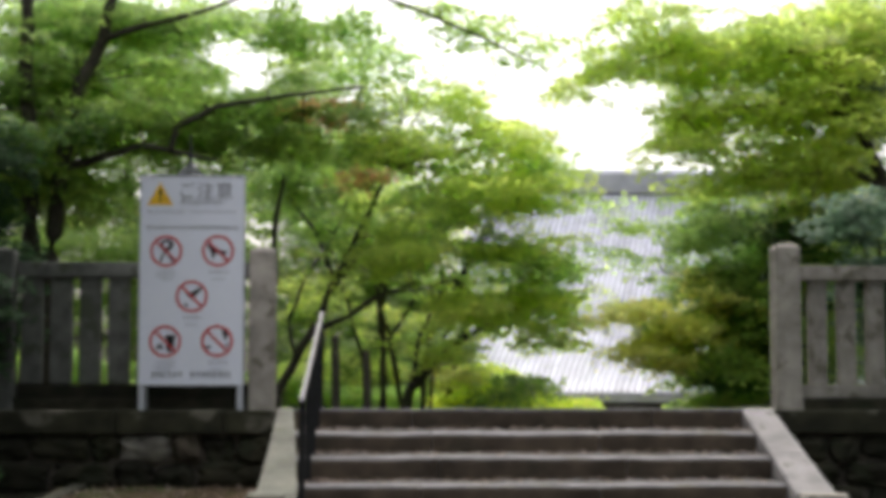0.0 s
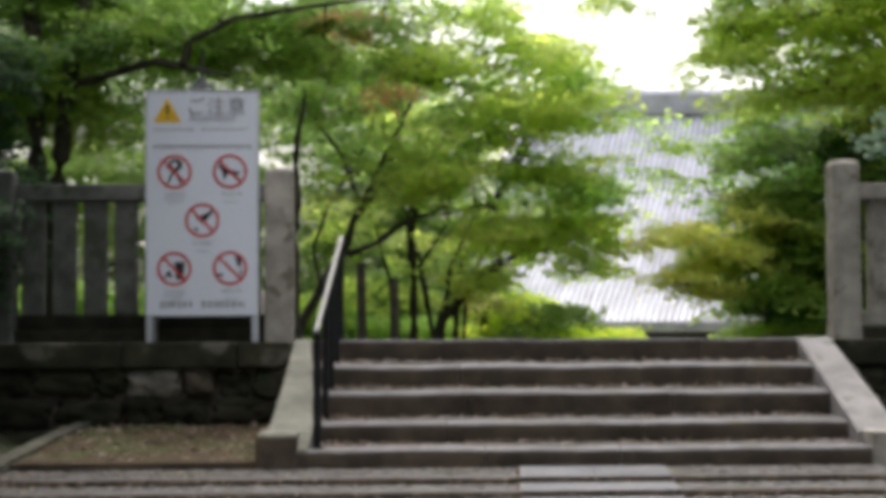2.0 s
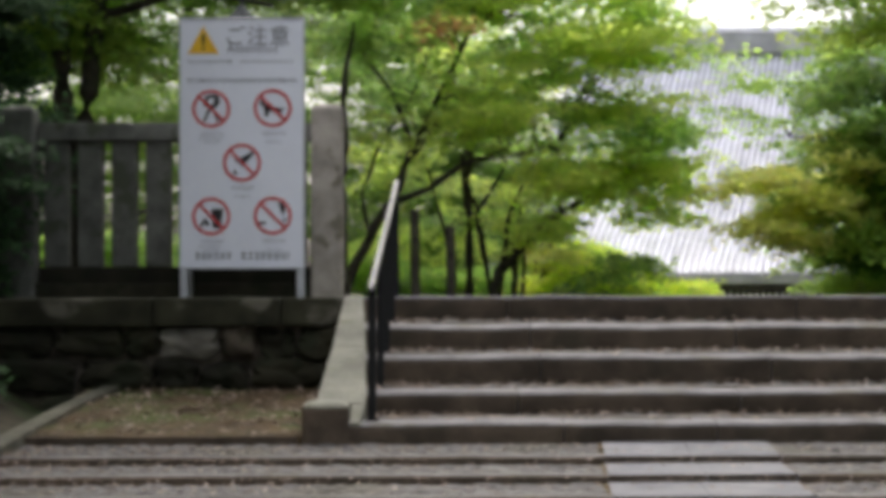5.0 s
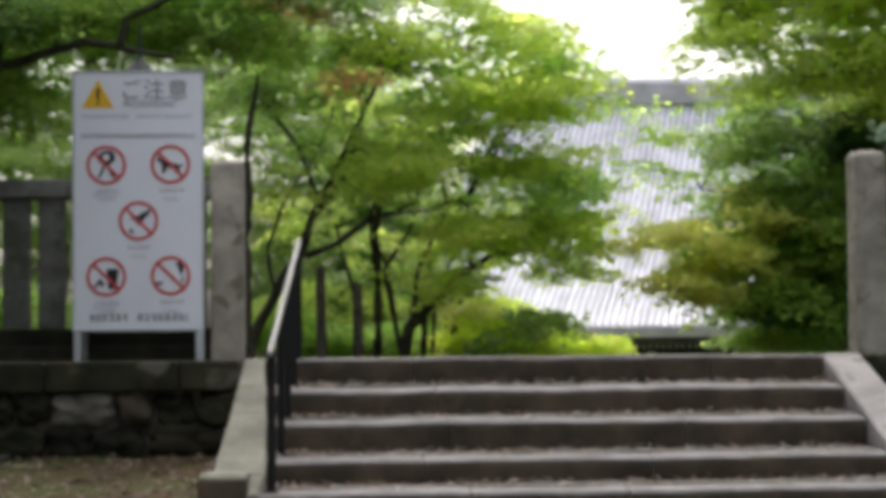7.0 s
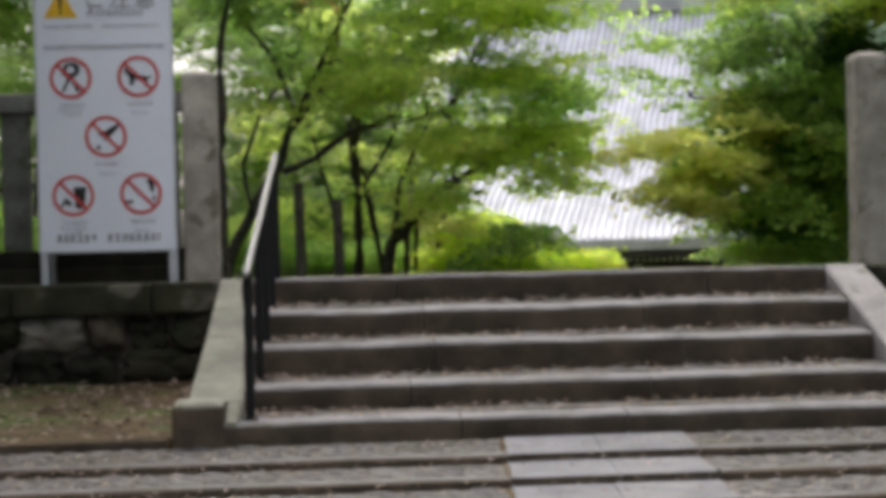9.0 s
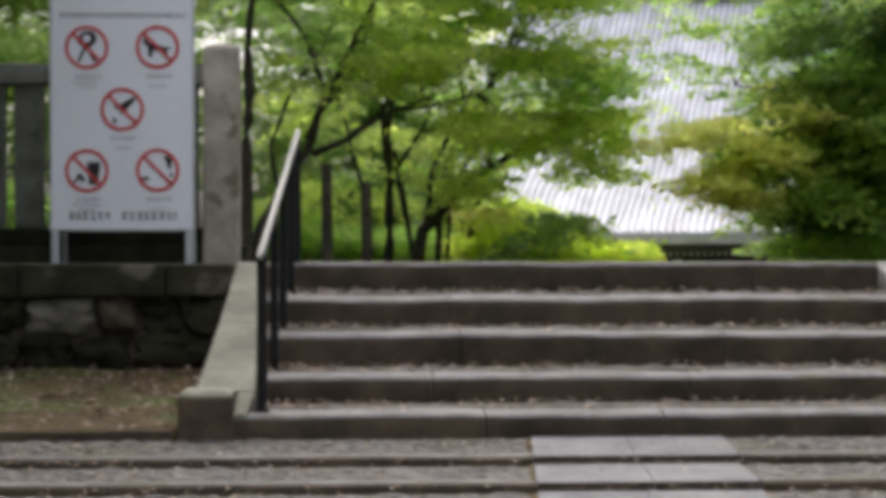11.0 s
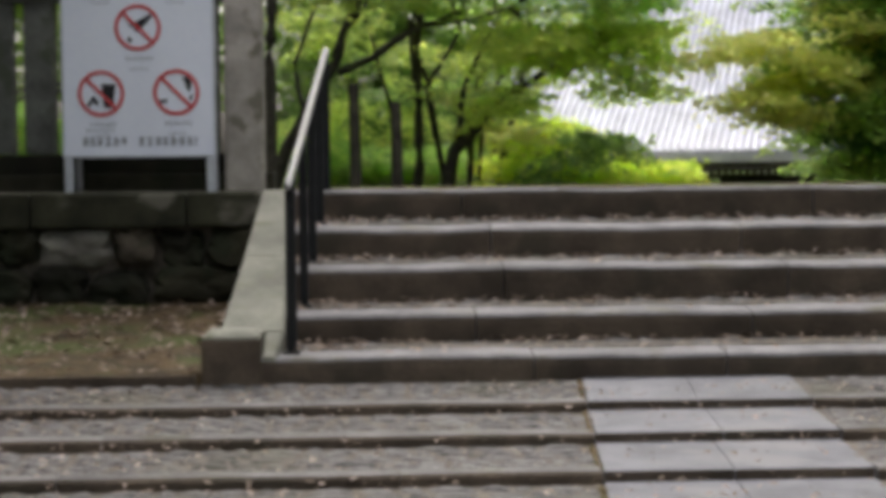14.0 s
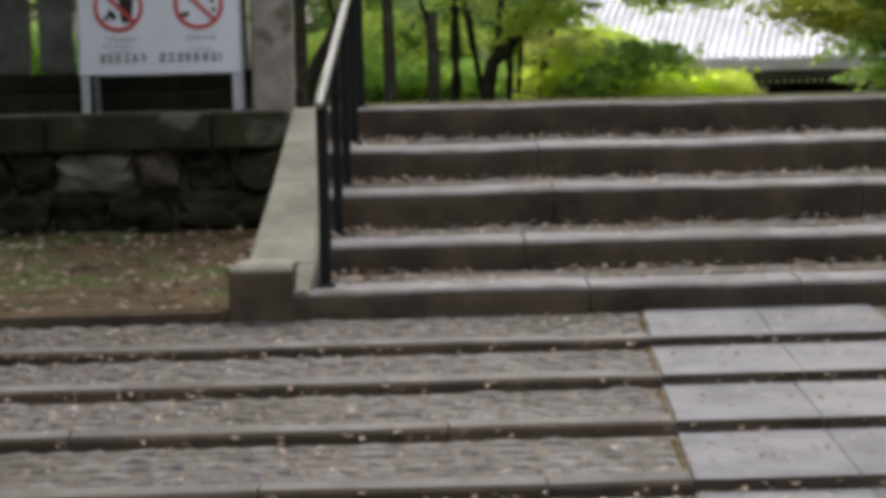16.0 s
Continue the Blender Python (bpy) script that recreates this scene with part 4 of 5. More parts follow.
make_tree("maple_tree", "spreading maple with green leaves and a few reddening sprays",
    trunks=[[(0.9, 5.6, -0.35, 0.06), (1.09, 5.6, 0.28, 0.053), (1.37, 5.6, 0.79, 0.046), (1.53, 5.6, 1.05, 0.039), (1.66, 5.6, 1.43, 0.032), (1.98, 5.6, 2.07, 0.025), (2.29, 5.6, 2.7, 0.018)], [(2.48, 6.2, -0.35, 0.07), (2.55, 6.2, 0.23, 0.06), (2.78, 6.2, 0.49, 0.05), (3.04, 6.2, 0.75, 0.04), (3.36, 6.2, 0.93, 0.03), (3.73, 6.2, 1.08, 0.02)], [(0.99, 4.4, -0.35, 0.065), (1.01, 4.4, 0.51, 0.058), (1.03, 4.4, 1.34, 0.048), (1.04, 4.4, 2.0, 0.03), (1.12, 4.4, 2.5, 0.012)], [(2.7, 6.6, -0.35, 0.04), (2.72, 6.6, 0.5, 0.033), (2.8, 6.6, 0.9, 0.026), (3.07, 6.6, 1.37, 0.019), (3.33, 6.6, 1.83, 0.012)], [(3.01, 6.8, -0.35, 0.045), (3.05, 6.8, 0.3, 0.035), (3.18, 6.8, 0.7, 0.025), (3.25, 6.8, 1.11, 0.015)], [(2.21, 6.4, -0.35, 0.05), (2.24, 6.4, 0.56, 0.042), (2.23, 6.4, 1.09, 0.034), (2.32, 6.4, 1.68, 0.026), (2.59, 6.4, 2.28, 0.018)], [(2.54, 6.5, -0.4, 0.03), (2.36, 6.62, 0.81, 0.023), (2.17, 6.74, 1.45, 0.017), (1.85, 6.86, 2.08, 0.01)], [(2.78, 6.7, -0.4, 0.025), (2.85, 6.82, 0.45, 0.019), (3.3, 6.94, 0.82, 0.014), (3.84, 7.06, 1.09, 0.008)], [(2.08, 6.2, -0.4, 0.025), (2.01, 6.32, 0.54, 0.02), (1.85, 6.44, 1.17, 0.014), (1.65, 6.56, 1.84, 0.009)], [(3.02, 7.2, -0.4, 0.022), (2.99, 7.32, 0.4, 0.017), (3.18, 7.44, 0.73, 0.013), (3.29, 7.56, 1.12, 0.008)]],
    limbs=[[(1.48, 5.6, 1.05, 0.024), (1.68, 5.66, 1.38, 0.02), (1.95, 5.72, 1.78, 0.017), (2.08, 5.78, 2.2, 0.013), (2.07, 5.84, 2.51, 0.009)], [(2.2, 6.3, 0.86, 0.024), (2.18, 6.36, 1.26, 0.019), (2.26, 6.42, 1.72, 0.013), (2.4, 6.48, 2.13, 0.008)], [(2.39, 6.4, 0.35, 0.026), (2.31, 6.46, 0.81, 0.021), (2.6, 6.52, 1.27, 0.017), (2.75, 6.58, 1.68, 0.013), (2.96, 6.64, 2.03, 0.008)], [(2.73, 6.7, 0.06, 0.026), (2.77, 6.76, 0.47, 0.021), (2.97, 6.82, 0.82, 0.017), (3.32, 6.88, 1.38, 0.013), (3.48, 6.94, 1.71, 0.008)], [(1.84, 5.7, 1.06, 0.022), (2.17, 5.76, 1.31, 0.017), (2.67, 5.82, 1.37, 0.013), (3.12, 5.88, 1.51, 0.008)], [(1.24, 5.5, 0.56, 0.022), (1.16, 5.56, 1.0, 0.018), (1.35, 5.62, 1.49, 0.015), (1.62, 5.68, 1.88, 0.011), (1.79, 5.74, 2.28, 0.008)], [(1.53, 5.7, 0.92, 0.035), (1.85, 5.7, 1.05, 0.027), (2.23, 5.7, 1.31, 0.02), (2.62, 5.7, 1.44, 0.012)], [(2.55, 6.2, 0.23, 0.03), (2.64, 6.2, 0.75, 0.024), (2.84, 6.2, 1.21, 0.018), (3.04, 6.2, 1.6, 0.012)], [(1.66, 5.6, 1.43, 0.03), (1.47, 5.6, 1.94, 0.021), (1.21, 5.6, 2.32, 0.012)]],
    crowns=[(GM, [(2.29, 5.6, 2.97, 0.57, 0.6, 0.16, 12), (1.46, 5.6, 2.44, 0.57, 0.6, 0.16, 10), (2.97, 6.2, 2.26, 0.59, 0.6, 0.16, 10), (1.46, 6.6, 0.96, 0.4, 0.6, 0.27, 12), (2.28, 7.0, 0.84, 0.54, 0.6, 0.24, 12)]),
            (G, [(1.98, 5.8, 3.95, 0.83, 0.8, 0.26, 30), (4.05, 5.8, 2.79, 0.40, 0.7, 0.16, 8), (1.47, 5.8, 3.05, 0.9, 0.8, 0.32, 35), (2.37, 5.8, 2.79, 0.96, 0.8, 0.39, 26), (1.86, 6, 2.11, 0.91, 0.9, 0.39, 22), (2.89, 6, 1.78, 0.97, 0.9, 0.39, 26), (3.87, 6, 1.65, 0.52, 0.7, 0.23, 19), (1.14, 6, 2.49, 0.58, 0.8, 0.32, 19), (4.25, 6, 2.43, 0.35, 0.5, 0.12, 4), (4.32, 6, 1.59, 0.32, 0.5, 0.12, 7)]),
            (GY, [(3.84, 5.6, 2.98, 0.45, 0.6, 0.19, 10), (4.19, 5.6, 2.6, 0.29, 0.6, 0.16, 7), (3.58, 5.6, 2.46, 0.51, 0.6, 0.25, 12), (3.96, 5.6, 1.88, 0.35, 0.6, 0.22, 8), (3.1, 5.7, 1.14, 0.34, 0.6, 0.19, 10), (3.69, 5.7, 1.13, 0.29, 0.6, 0.12, 7), (4.03, 5.7, 1.27, 0.24, 0.6, 0.12, 6), (2.61, 5.3, 1.73, 0.57, 0.6, 0.16, 14), (3.45, 5.3, 1.82, 0.47, 0.6, 0.16, 12), (3.02, 5.3, 1.2, 0.47, 0.6, 0.13, 10), (3.39, 5.7, 2.99, 0.38, 0.6, 0.19, 10), (3.69, 6.1, 1.46, 0.52, 0.6, 0.2, 12), (4.15, 6.1, 1.27, 0.33, 0.6, 0.14, 7), (4.41, 6.0, 1.03, 0.25, 0.6, 0.07, 5), (4.11, 5.9, 0.94, 0.22, 0.6, 0.07, 5), (2.9, 6.3, 0.73, 0.3, 0.6, 0.2, 12), (2.82, 5.8, 3.56, 0.77, 0.8, 0.26, 30), (3.55, 5.8, 3.21, 0.58, 0.8, 0.22, 23), (3.33, 5.8, 2.41, 0.96, 0.9, 0.32, 30), (2.34, 5.2, 2.96, 0.81, 0.5, 0.25, 16), (2.85, 5.3, 2.03, 0.94, 0.5, 0.38, 14), (3.34, 5.2, 2.46, 0.75, 0.5, 0.25, 19), (1.97, 5.4, 1.67, 0.76, 0.5, 0.31, 14), (4.09, 6.2, 0.82, 0.46, 0.4, 0.1, 7), (3.53, 6.6, 2.83, 0.87, 0.6, 0.33, 27), (4.09, 6.2, 1.27, 0.59, 0.6, 0.14, 14), (3.44, 6.3, 1.21, 0.72, 0.7, 0.26, 22), (1.46, 6.6, 1.37, 0.53, 0.7, 0.4, 16), (2.61, 6.8, 1.04, 0.74, 0.7, 0.27, 16), (1.88, 7.4, 0.58, 0.83, 0.7, 0.35, 19)]),
            (GR, [(1.37, 4.5, 3.21, 0.33, 0.3, 0.1, 8), (1.7, 4.6, 3.32, 0.18, 0.3, 0.06, 3), (1.92, 4.6, 2.48, 0.19, 0.3, 0.07, 4)]),
            (GO, [(1.53, 5.4, 3.3, 0.41, 0.4, 0.16, 5), (3.3, 7, 0.44, 0.2, 0.3, 0.1, 5)])])

make_tree("maple_tree", "tall maple with bright yellow-green foliage",
    trunks=[[(8.0, 4.6, -0.35, 0.11), (7.94, 4.6, 1.36, 0.092), (7.69, 4.6, 2.39, 0.075), (7.39, 4.6, 3.17, 0.057), (7.03, 4.6, 3.84, 0.04)]],
    limbs=[[(7.69, 4.6, 2.39, 0.045), (7.27, 4.6, 2.63, 0.035), (6.73, 4.6, 2.57, 0.025), (6.12, 4.6, 2.51, 0.015)], [(7.39, 4.6, 3.17, 0.04), (6.79, 4.6, 3.35, 0.031), (6.06, 4.6, 3.29, 0.021), (5.46, 4.6, 3.17, 0.012)], [(7.03, 4.6, 3.84, 0.035), (6.24, 4.6, 4.02, 0.028), (5.34, 4.6, 3.9, 0.022), (4.61, 4.6, 3.66, 0.015), (4.13, 4.6, 3.47, 0.008)]],
    crowns=[(GY, [(5.34, 4.6, 3.9, 0.6, 0.8, 0.3, 32), (6.24, 4.6, 3.96, 0.91, 1, 0.42, 59), (7.09, 4.8, 3.33, 0.67, 1, 0.61, 62), (5.88, 4.6, 3.23, 0.72, 0.9, 0.27, 40), (5.49, 4.6, 2.87, 0.48, 0.7, 0.18, 19), (6.6, 4.8, 2.72, 0.85, 0.9, 0.27, 40), (4.64, 4.6, 3.72, 0.36, 0.6, 0.13, 11), (4.19, 4.6, 3.47, 0.27, 0.5, 0.1, 5), (5.04, 4.6, 4.26, 0.54, 0.7, 0.18, 14), (6.01, 4.9, 2.52, 0.61, 0.6, 0.15, 19), (7.2, 5.2, 2.46, 0.69, 0.7, 0.37, 46), (7.45, 5, 4.16, 0.56, 0.8, 0.49, 46), (6.95, 5.4, 3.81, 0.82, 0.7, 0.44, 32), (5.89, 5.2, 3.77, 0.69, 0.6, 0.37, 22), (7.01, 5.4, 2.99, 0.69, 0.6, 0.31, 22), (7.39, 5.4, 4.5, 0.63, 0.6, 0.25, 22), (3.34, 4.5, 4.15, 0.6, 0.4, 0.11, 4), (4.49, 4.6, 4.02, 0.36, 0.4, 0.24, 7), (6.13, 5.0, 4.13, 0.56, 0.6, 0.31, 26), (6.91, 5.0, 4.21, 0.49, 0.6, 0.31, 26), (5.82, 5.1, 3.31, 0.43, 0.6, 0.25, 20), (6.75, 5.2, 3.4, 0.56, 0.6, 0.28, 26), (7.13, 5.2, 2.89, 0.44, 0.6, 0.16, 14), (5.15, 4.9, 3.97, 0.43, 0.6, 0.15, 10), (4.71, 4.9, 3.78, 0.37, 0.6, 0.12, 6)])])

make_tree("maple_tree", "dense darker maple beside the landing",
    trunks=[[(7.34, 6.6, -0.35, 0.09), (7.34, 6.6, 0.56, 0.077), (7.21, 6.6, 1.23, 0.065), (7.34, 6.6, 1.97, 0.052), (7.54, 6.6, 2.63, 0.04)]],
    limbs=[[(7.18, 6.5, 1.23, 0.04), (6.65, 6.5, 1.36, 0.03), (6.05, 6.5, 1.56, 0.02), (5.58, 6.5, 1.62, 0.01)], [(7.16, 6.2, 0.88, 0.035), (6.51, 6.2, 0.75, 0.026), (5.79, 6.2, 0.82, 0.017), (5.07, 6.2, 1.08, 0.008)], [(7.31, 6.5, 1.96, 0.035), (6.71, 6.5, 2.16, 0.023), (6.12, 6.5, 2.22, 0.01)]],
    crowns=[(GM, [(5.57, 5.3, 1.9, 0.29, 0.6, 0.13, 8), (6.05, 5.3, 2.16, 0.35, 0.6, 0.12, 9), (6.07, 5.4, 1.49, 0.35, 0.6, 0.23, 14), (5.6, 5.3, 1.28, 0.23, 0.6, 0.12, 6), (6.46, 5.4, 1.08, 0.26, 0.6, 0.35, 14)]),
            (G, [(4.93, 6, 2.37, 0.58, 0.4, 0.06, 2), (5.81, 6.2, 2.32, 0.33, 0.4, 0.09, 3), (5.12, 6, 2.14, 0.71, 0.5, 0.1, 6), (4.73, 6, 1.81, 0.39, 0.4, 0.14, 3), (5.51, 6, 1.68, 0.26, 0.4, 0.18, 3), (6.14, 6.2, 2.49, 0.46, 0.4, 0.09, 8), (5.94, 6.2, 2, 0.33, 0.4, 0.13, 9), (7.24, 6.4, 2.21, 0.86, 0.9, 0.3, 40), (6.58, 6.4, 1.82, 0.79, 0.8, 0.23, 32), (7.29, 6.6, 1.23, 1, 0.9, 0.4, 59), (6.56, 6.6, 1.1, 0.6, 0.8, 0.27, 24), (6.83, 6.6, 0.53, 1, 0.8, 0.27, 40), (5.83, 6, 0.64, 0.37, 0.5, 0.37, 22), (6.26, 6.2, 1.08, 0.42, 0.5, 0.32, 19), (6.07, 6.4, 0.12, 0.31, 0.4, 0.15, 14), (6.49, 6.4, 0.17, 0.31, 0.4, 0.21, 14), (5.72, 6.2, 1.45, 0.32, 0.4, 0.11, 8), (7.66, 6.8, 1.65, 0.67, 0.9, 0.88, 59)]),
            (G, [(5.57, 5.2, 0.89, 0.38, 0.4, 0.19, 8), (6, 5.2, 0.56, 0.38, 0.4, 0.24, 12), (6.71, 5.2, 1, 0.31, 0.4, 0.31, 11), (7.26, 6.8, 0.08, 0.67, 0.5, 0.13, 19), (7.46, 6.8, 0.16, 0.67, 0.5, 0.2, 19), (6.65, 5.6, 1.62, 0.83, 0.5, 0.25, 22), (7.06, 5.7, 0.8, 0.83, 0.5, 0.32, 22), (6.44, 5.8, 2.09, 0.58, 0.4, 0.16, 11), (7.25, 5.8, 1.44, 0.51, 0.5, 0.51, 19)]),
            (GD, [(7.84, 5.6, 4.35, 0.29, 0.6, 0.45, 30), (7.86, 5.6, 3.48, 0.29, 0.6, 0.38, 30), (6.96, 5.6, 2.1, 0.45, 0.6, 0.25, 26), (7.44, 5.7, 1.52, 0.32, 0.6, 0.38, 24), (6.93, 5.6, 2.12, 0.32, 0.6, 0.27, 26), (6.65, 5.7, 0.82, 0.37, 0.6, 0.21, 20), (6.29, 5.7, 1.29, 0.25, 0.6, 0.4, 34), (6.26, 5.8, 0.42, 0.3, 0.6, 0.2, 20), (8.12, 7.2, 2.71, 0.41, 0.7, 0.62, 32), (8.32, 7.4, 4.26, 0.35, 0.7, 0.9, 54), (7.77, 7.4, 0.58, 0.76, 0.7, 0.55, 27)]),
            (GB, [(7.63, 7.4, 2.11, 0.9, 0.7, 0.35, 27), (7.35, 7.6, 0.87, 0.84, 0.6, 0.42, 30)]),
            (GO, [(5.03, 4.9, 1.14, 0.24, 0.25, 0.06, 5), (5.47, 4.9, 0.97, 0.29, 0.25, 0.07, 6), (5.67, 4.9, 1.28, 0.24, 0.25, 0.06, 4), (5.28, 4.9, 0.78, 0.19, 0.25, 0.05, 3), (5.1, 5, 0.66, 0.37, 0.3, 0.09, 12), (5.45, 5, 0.86, 0.34, 0.3, 0.08, 11), (5.25, 5, 0.51, 0.2, 0.3, 0.07, 5), (4.7, 5, 1.03, 0.29, 0.3, 0.05, 5), (5.74, 5.5, 0.85, 0.57, 0.4, 0.14, 18), (5.17, 5.5, 1.14, 0.38, 0.3, 0.08, 8), (5.99, 5.5, 1.17, 0.44, 0.4, 0.14, 12), (5.8, 5.5, 1.49, 0.25, 0.3, 0.11, 5)])])

make_tree("shrub", "low bright lime-green shrub behind the top step",
    trunks=[[(3.98, 7.0, -0.35, 0.03), (4.01, 7.0, 0.03, 0.022), (4.05, 7.0, 0.23, 0.015)]],
    limbs=[],
    crowns=[(GB, [(3.47, 6.9, 0.21, 0.4, 0.4, 0.26, 34), (3.93, 6.5, 0.04, 0.62, 0.4, 0.13, 48), (4.48, 6.5, 0.01, 0.26, 0.4, 0.1, 22), (3.23, 6.9, 0.0, 0.27, 0.4, 0.16, 16), (3.58, 6.9, 0.4, 0.21, 0.3, 0.11, 8)]),
            (GM, [(4.03, 6.1, 0.32, 0.35, 0.2, 0.05, 7), (3.72, 6.1, 0.18, 0.2, 0.2, 0.04, 4), (3.36, 6.1, -0.02, 0.15, 0.2, 0.05, 3)]),
            (GO, [(3.22, 6.5, 0.4, 0.11, 0.2, 0.08, 5)])])

make_tree("woodland_tree", "far tree with pale sunlit green foliage",
    trunks=[[(-1.44, 13, -0.35, 0.14), (-1.4, 13, 1.95, 0.1), (-1.48, 13, 4.56, 0.06)]],
    limbs=[[(-1.4, 13, 2.82, 0.06), (-0.57, 13, 3.43, 0.04), (0.22, 13, 3.69, 0.02)]],
    crowns=[(GM, [(-1.18, 13, 4.78, 0.78, 1.5, 0.7, 80), (-2.4, 13, 3.43, 2.09, 1.5, 0.96, 180), (0.22, 13, 3.6, 1.39, 1.5, 0.96, 160), (-1.25, 12, 1.71, 2.85, 1.5, 1.09, 280), (-2.72, 14, 5.81, 1.17, 1.5, 0.81, 100), (1.26, 13, 4.73, 0.7, 1, 0.52, 40), (-0.96, 10, 4.53, 0.85, 1, 0.62, 80), (0.52, 10, 4.1, 0.85, 1, 0.27, 48), (1.22, 10, 4.76, 0.47, 0.8, 0.39, 28), (-0.41, 11, 5.52, 1.13, 1, 0.4, 48), (-2.43, 10, 3.83, 0.93, 1, 0.7, 80), (-2.27, 9, 2.04, 1.64, 1, 0.45, 120), (-0.26, 9, 2.19, 0.89, 1, 0.52, 60)]),
            (GY, [(1.61, 13, 3.69, 1.31, 1.2, 0.87, 120)])])

make_tree("woodland_tree", "far tree with pale sunlit green foliage",
    trunks=[[(2.11, 12, -0.35, 0.12), (2.11, 12, 1.04, 0.085), (2.2, 12, 2.71, 0.05)]],
    limbs=[[(2.11, 12, 1.37, 0.05), (2.78, 12, 2.04, 0.035), (3.46, 12, 2.46, 0.02)]],
    crowns=[(GM, [(1.61, 10.5, 1.77, 1.35, 1.0, 1.35, 220), (2.79, 10.5, 1.3, 0.95, 1, 0.87, 140), (2.07, 10, 0.49, 1.4, 1, 0.47, 120)]),
            (GY, [(2.4, 10.5, 2.56, 1.27, 1.0, 0.63, 100), (3.23, 10, 0.65, 0.39, 0.8, 0.54, 40)])])

make_tree("woodland_tree", "far dark tree behind the granite fence",
    trunks=[[(9.83, 12, -0.35, 0.14), (9.83, 12, 1.04, 0.1), (9.67, 12, 3.55, 0.06)]],
    limbs=[[(9.83, 12, 1.88, 0.05), (9.16, 12, 2.46, 0.035), (8.66, 12, 2.55, 0.02)]],
    crowns=[(G, [(8.66, 10, 4.92, 1.01, 1.0, 0.93, 80)]),
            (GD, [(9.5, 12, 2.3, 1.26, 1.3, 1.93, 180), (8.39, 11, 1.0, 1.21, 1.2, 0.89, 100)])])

# Crowns above z 4 or past x -1.9 are added out of view for shade.
make_tree("evergreen_tree", "dark bluish evergreen hanging over the fence",
    trunks=[[(-1.87, 2.6, -0.35, 0.12), (-1.87, 2.6, 1.22, 0.103), (-1.82, 2.6, 2.84, 0.087), (-1.71, 2.6, 3.92, 0.07)]],
    limbs=[[(-1.8, 2.4, 1.85, 0.03), (-1.7, 2.4, 1.9, 0.02), (-1.6, 2.4, 1.92, 0.012)], [(-1.8, 2.4, 2.54, 0.03), (-1.7, 2.4, 2.4, 0.018), (-1.6, 2.4, 2.3, 0.008)]],
    crowns=[(GD, [(-1.72, 3.0, 2.65, 0.32, 0.5, 0.28, 22), (-1.78, 2.9, 2.03, 0.23, 0.5, 0.28, 20), (-0.84, 3.3, 2.79, 0.28, 0.4, 0.12, 8)]),
            (GT, [(-1.62, 2.3, 1.62, 0.2, 0.4, 0.27, 8), (-1.5, 2.2, 1.09, 0.24, 0.4, 0.47, 28), (-1.85, 2.5, 2.29, 0.43, 0.5, 0.54, 60), (-1.75, 2.0, 0.55, 0.31, 0.5, 0.57, 52), (-1.45, 2.0, 1.33, 0.16, 0.3, 0.21, 8), (-1.3, 0.95, 0.85, 0.12, 0.08, 0.45, 10), (-1.5, 0.9, 0.5, 0.14, 0.1, 0.5, 20), (-1.5, -0.3, 4.4, 1.6, 1.5, 0.45, 120), (-1.4, -2.6, 4.7, 1.5, 1.4, 0.5, 120), (-0.6, 1.0, 4.6, 1.0, 0.7, 0.4, 40), (-1.6, -0.35, 1.2, 0.3, 0.45, 0.6, 60), (-1.55, -0.9, 0.75, 0.3, 0.4, 0.35, 44), (-1.75, -1.7, 0.7, 0.3, 0.6, 0.4, 52), (-2.3, -2.2, 1.6, 0.45, 1.2, 0.7, 100), (-2.0, -1.3, 2.7, 0.6, 0.9, 0.4, 80), (-1.75, -0.45, -0.25, 0.3, 0.4, 0.2, 46), (-1.45, -0.9, -0.5, 0.35, 0.4, 0.14, 40), (-1.4, -2.1, -0.55, 0.35, 0.6, 0.16, 46), (-1.4, -3.4, -0.6, 0.35, 0.7, 0.16, 46), (-1.7, 0.1, 0.1, 0.3, 0.2, 0.3, 30), (-1.6, -4.4, 4.3, 1.5, 1.5, 0.4, 150), (-1.7, -7.4, 4.4, 1.5, 1.5, 0.4, 150)])])

make_tree("evergreen_shrub", "pale bluish evergreen shrub against the fence",
    trunks=[[(6.82, 1.9, -0.35, 0.04), (6.82, 1.9, 0.65, 0.028), (6.74, 1.9, 1.59, 0.015)]],
    limbs=[[(6.82, 1.9, 1.07, 0.015), (6.64, 1.9, 1.38, 0.01), (6.51, 1.9, 1.69, 0.006)]],
    crowns=[(GP, [(6.56, 1.9, 1.79, 0.23, 0.3, 0.23, 24), (6.67, 1.9, 1.27, 0.26, 0.3, 0.26, 24), (6.87, 1.9, 0.86, 0.26, 0.3, 0.62, 40)])])

make_tree("shrub", "dense green undergrowth behind the stone fence",
    trunks=[[(-0.99, 7.0, -0.35, 0.03), (-0.95, 7.0, 0.71, 0.022), (-0.92, 7.0, 1.12, 0.015)]],
    limbs=[],
    crowns=[(G, [(1.67, 8.2, 0.12, 0.62, 0.6, 0.17, 60), (2.35, 8.4, 0.11, 0.46, 0.6, 0.17, 40), (1.11, 8.2, 0.27, 0.34, 0.6, 0.28, 36), (-2.22, 6.5, 0.43, 0.46, 0.5, 0.26, 52), (-1.41, 6.5, 0.43, 0.46, 0.5, 0.26, 52), (-0.83, 6.5, 0.37, 0.29, 0.5, 0.23, 28)])])


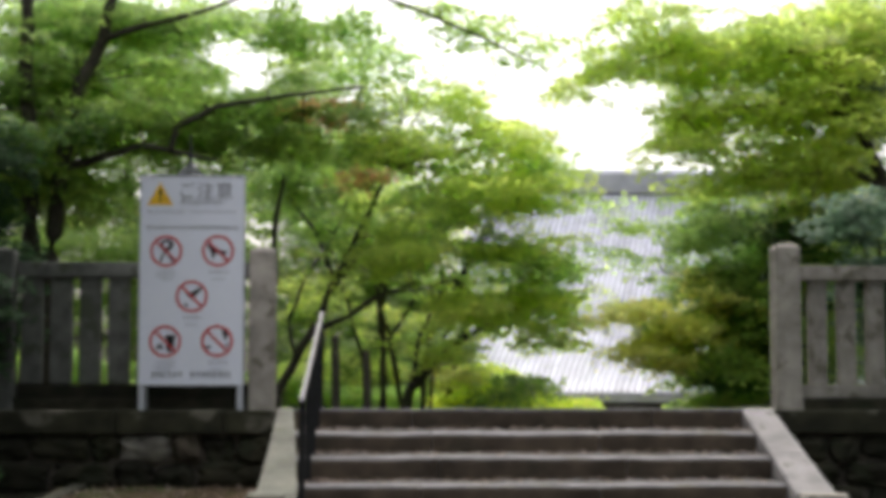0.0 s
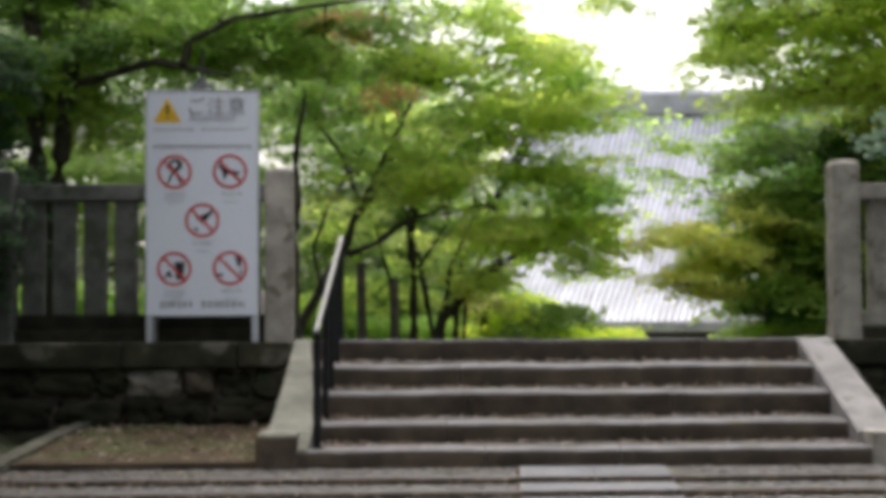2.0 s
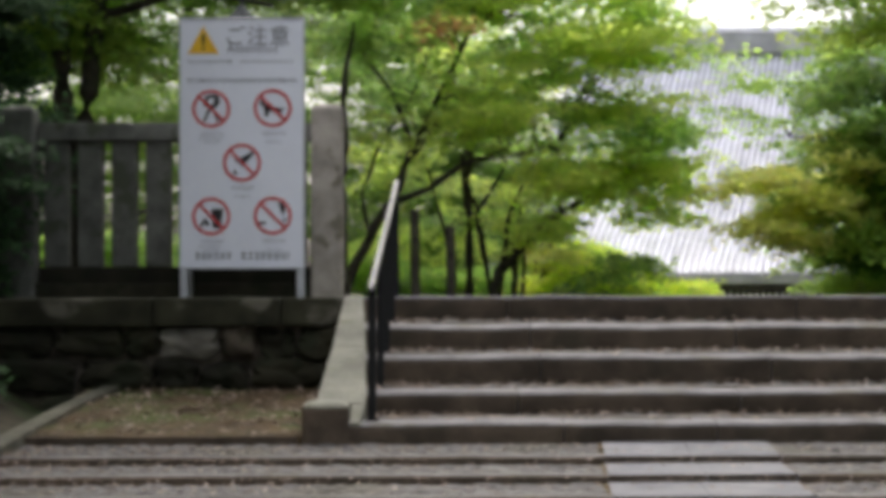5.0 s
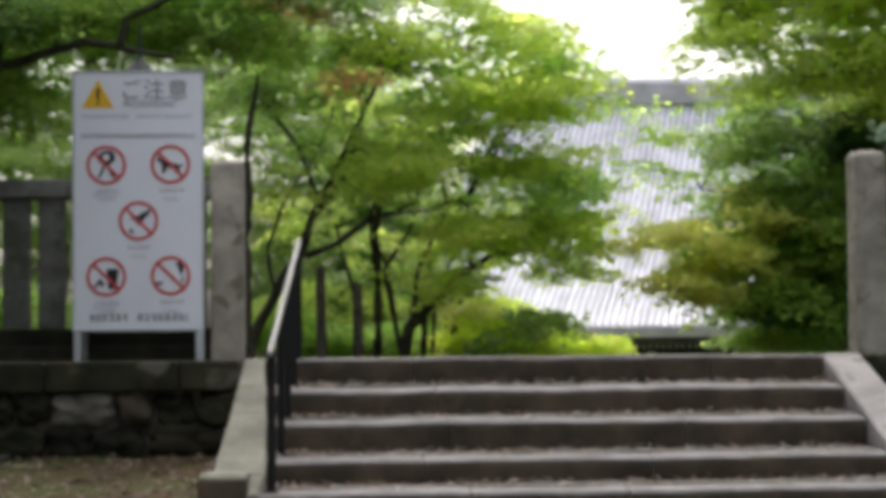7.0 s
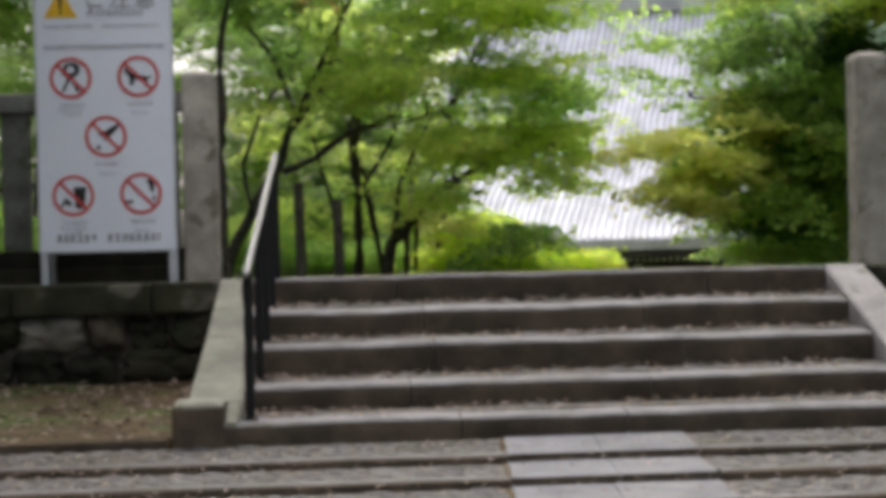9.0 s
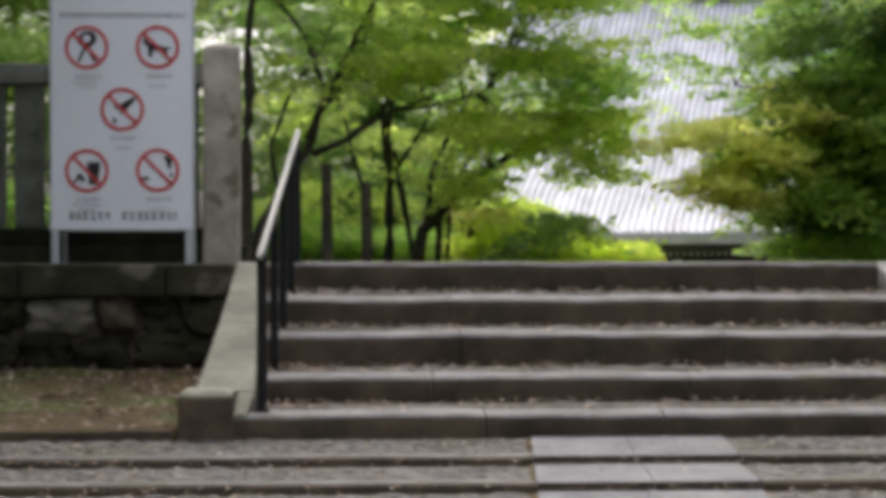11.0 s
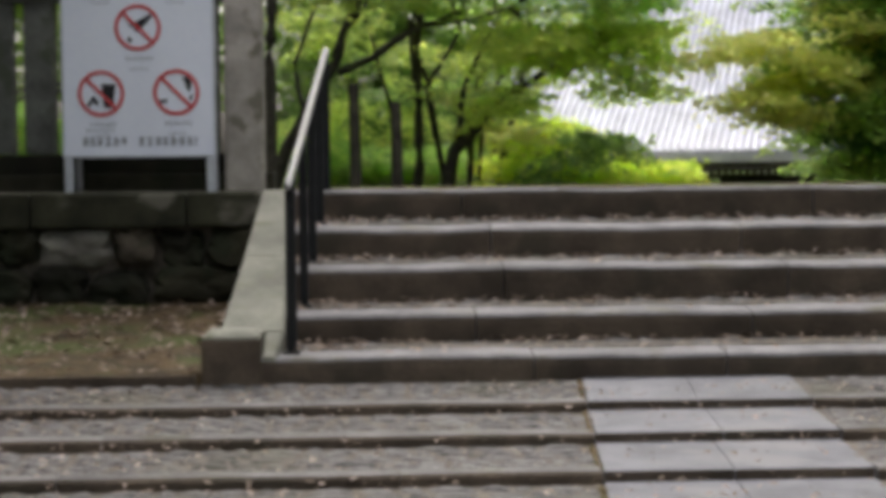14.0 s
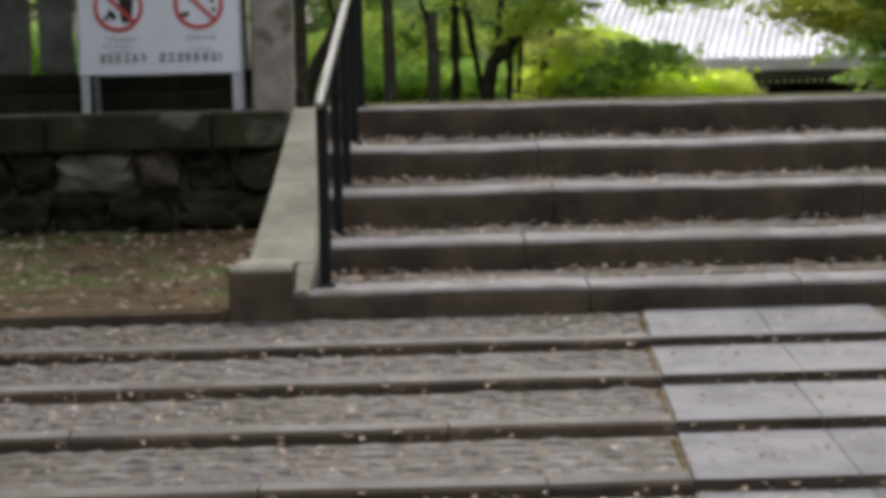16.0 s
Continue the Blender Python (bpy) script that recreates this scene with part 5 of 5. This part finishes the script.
# unseen trees behind and beside the path, added to hold back sky light
def make_shade_trees():
    rng = np.random.default_rng(77)
    for x, y, h, w in ((-6.5, -16, 8, 2.6), (-6, -10, 9, 4.2), (-5.5, -5, 9.5, 4.6), (-6.5, -0.5, 9, 3.6), (11.5, -15, 8, 2.6), (10.5, -9.5, 9, 4.4), (10.5, -4, 9.5, 4.6), (11.5, 0.5, 9, 3.4), (-8, 6, 9, 2.8), (-7, 11, 9, 2.6), (14, 6, 9, 2.8), (-7, -22, 7, 2.6), (12, -21, 7, 2.6), (2.5, -30, 7, 3.0), (-3.3, -1.6, 7, 1.9), (-3.6, -4.2, 7, 1.8)):
        t = empty("woodland_tree", x, y, 0, "unseen dark tree added around the path to hold back sky light", "tree", group="enclosing woods")
        zb = ground_z(x, y)
        pts = [(0, 0, zb - 0.1), (0.1, 0.05, zb + h * 0.4), (0.0, -0.1, zb + h * 0.95)]
        part("trunk", add_tube(bmesh.new(), pts, [0.22, 0.16, 0.04], 10), bark, t, smooth=True)
        sp = []
        for _ in range(190):
            f = rng.random()
            r = w * (0.35 + 0.65 * math.sin(math.pi * min(1.0, 0.25 + 0.75 * f))) * rng.random() ** 0.5
            a = rng.random() * math.tau
            low = 0.5 if r < 1.6 else 5.2
            sp.append((r * math.cos(a), r * math.sin(a), zb + low + f * (h - low), rng.uniform(0.5, 0.9), 1.0))
        data_ob("crown", leaf_mesh("crown", sp, 0.17, 26, rng), GD, t)


make_shade_trees()


# ---- fallen leaves ----
def litter(name, label, spots, seed, size):
    """Dry leaves lying about; spots: function that gives a place and a height."""
    rng = random.Random(seed)
    bm = bmesh.new()
    for x, y, z in spots(rng):
        a = rng.uniform(0, math.tau)
        s = size * rng.uniform(0.5, 1.3)
        t = Vector((rng.uniform(-0.4, 0.4), rng.uniform(-0.4, 0.4), 1)).normalized()
        u = t.orthogonal().normalized()
        u = Matrix.Rotation(a, 3, t) @ u
        v = t.cross(u)
        c = Vector((x, y, z + s * 0.25))
        pts = [c + u * s, c + u * s * 0.2 + v * s * 0.5 + t * s * 0.2, c - u * s * 0.8, c + u * s * 0.2 - v * s * 0.5 + t * s * 0.2]
        bm.faces.new([bm.verts.new(p) for p in pts])
    ob = mesh_ob(name, bm, litter_mat)
    tagged(ob, label, "leaf litter", kind="stuff")


def on_stairs(rng):
    for k in range(1, 5):
        for _ in range(280):
            x = X0 + (X1 - X0) * rng.random()
            f = rng.random() ** 0.6
            yield x, -k * TREAD + TREAD * (0.1 + 0.88 * f), STEP_Z[k] + 0.004 + TREAD_UP[k] * (0.1 + 0.88 * f)
        for _ in range(60):
            f = 0.3 + 0.68 * rng.random()
            yield X0 + 0.05 + 0.4 * rng.random(), -k * TREAD + TREAD * f, STEP_Z[k] + 0.004 + TREAD_UP[k] * f


def on_terrace(rng):
    for _ in range(520):
        x, y = -0.5 + 1.55 * rng.random(), -1.82 + 2.3 * rng.random()
        yield x, y, -0.755 + 0.13 * (y + 1.86) / 2.4


def on_lower(rng):
    for k in range(0, 3):
        for _ in range(150):
            x = -0.55 + 1.5 * rng.random() ** 1.6
            f = rng.random()
            yb = -1.86 if k == 0 else low_y(k - 1)
            yield x, low_y(k) + (yb - low_y(k)) * f, low_z(k) + 0.012
    for k in range(0, 8):
        for _ in range(330):
            x = -0.55 + 6.1 * rng.random() ** 1.2
            f = rng.random() ** 0.7
            yb = -1.86 if k == 0 else low_y(k - 1)
            yield x, low_y(k) + (yb - low_y(k)) * f, low_z(k) + 0.016


litter("leaf_litter", "dry beige maple leaves lying on the steps", on_stairs, 1, 0.022)
litter("leaf_litter", "brown fallen leaves covering the earth terrace", on_terrace, 2, 0.033)
litter("leaf_litter", "scattered dry leaves on the cobbles", on_lower, 3, 0.017)
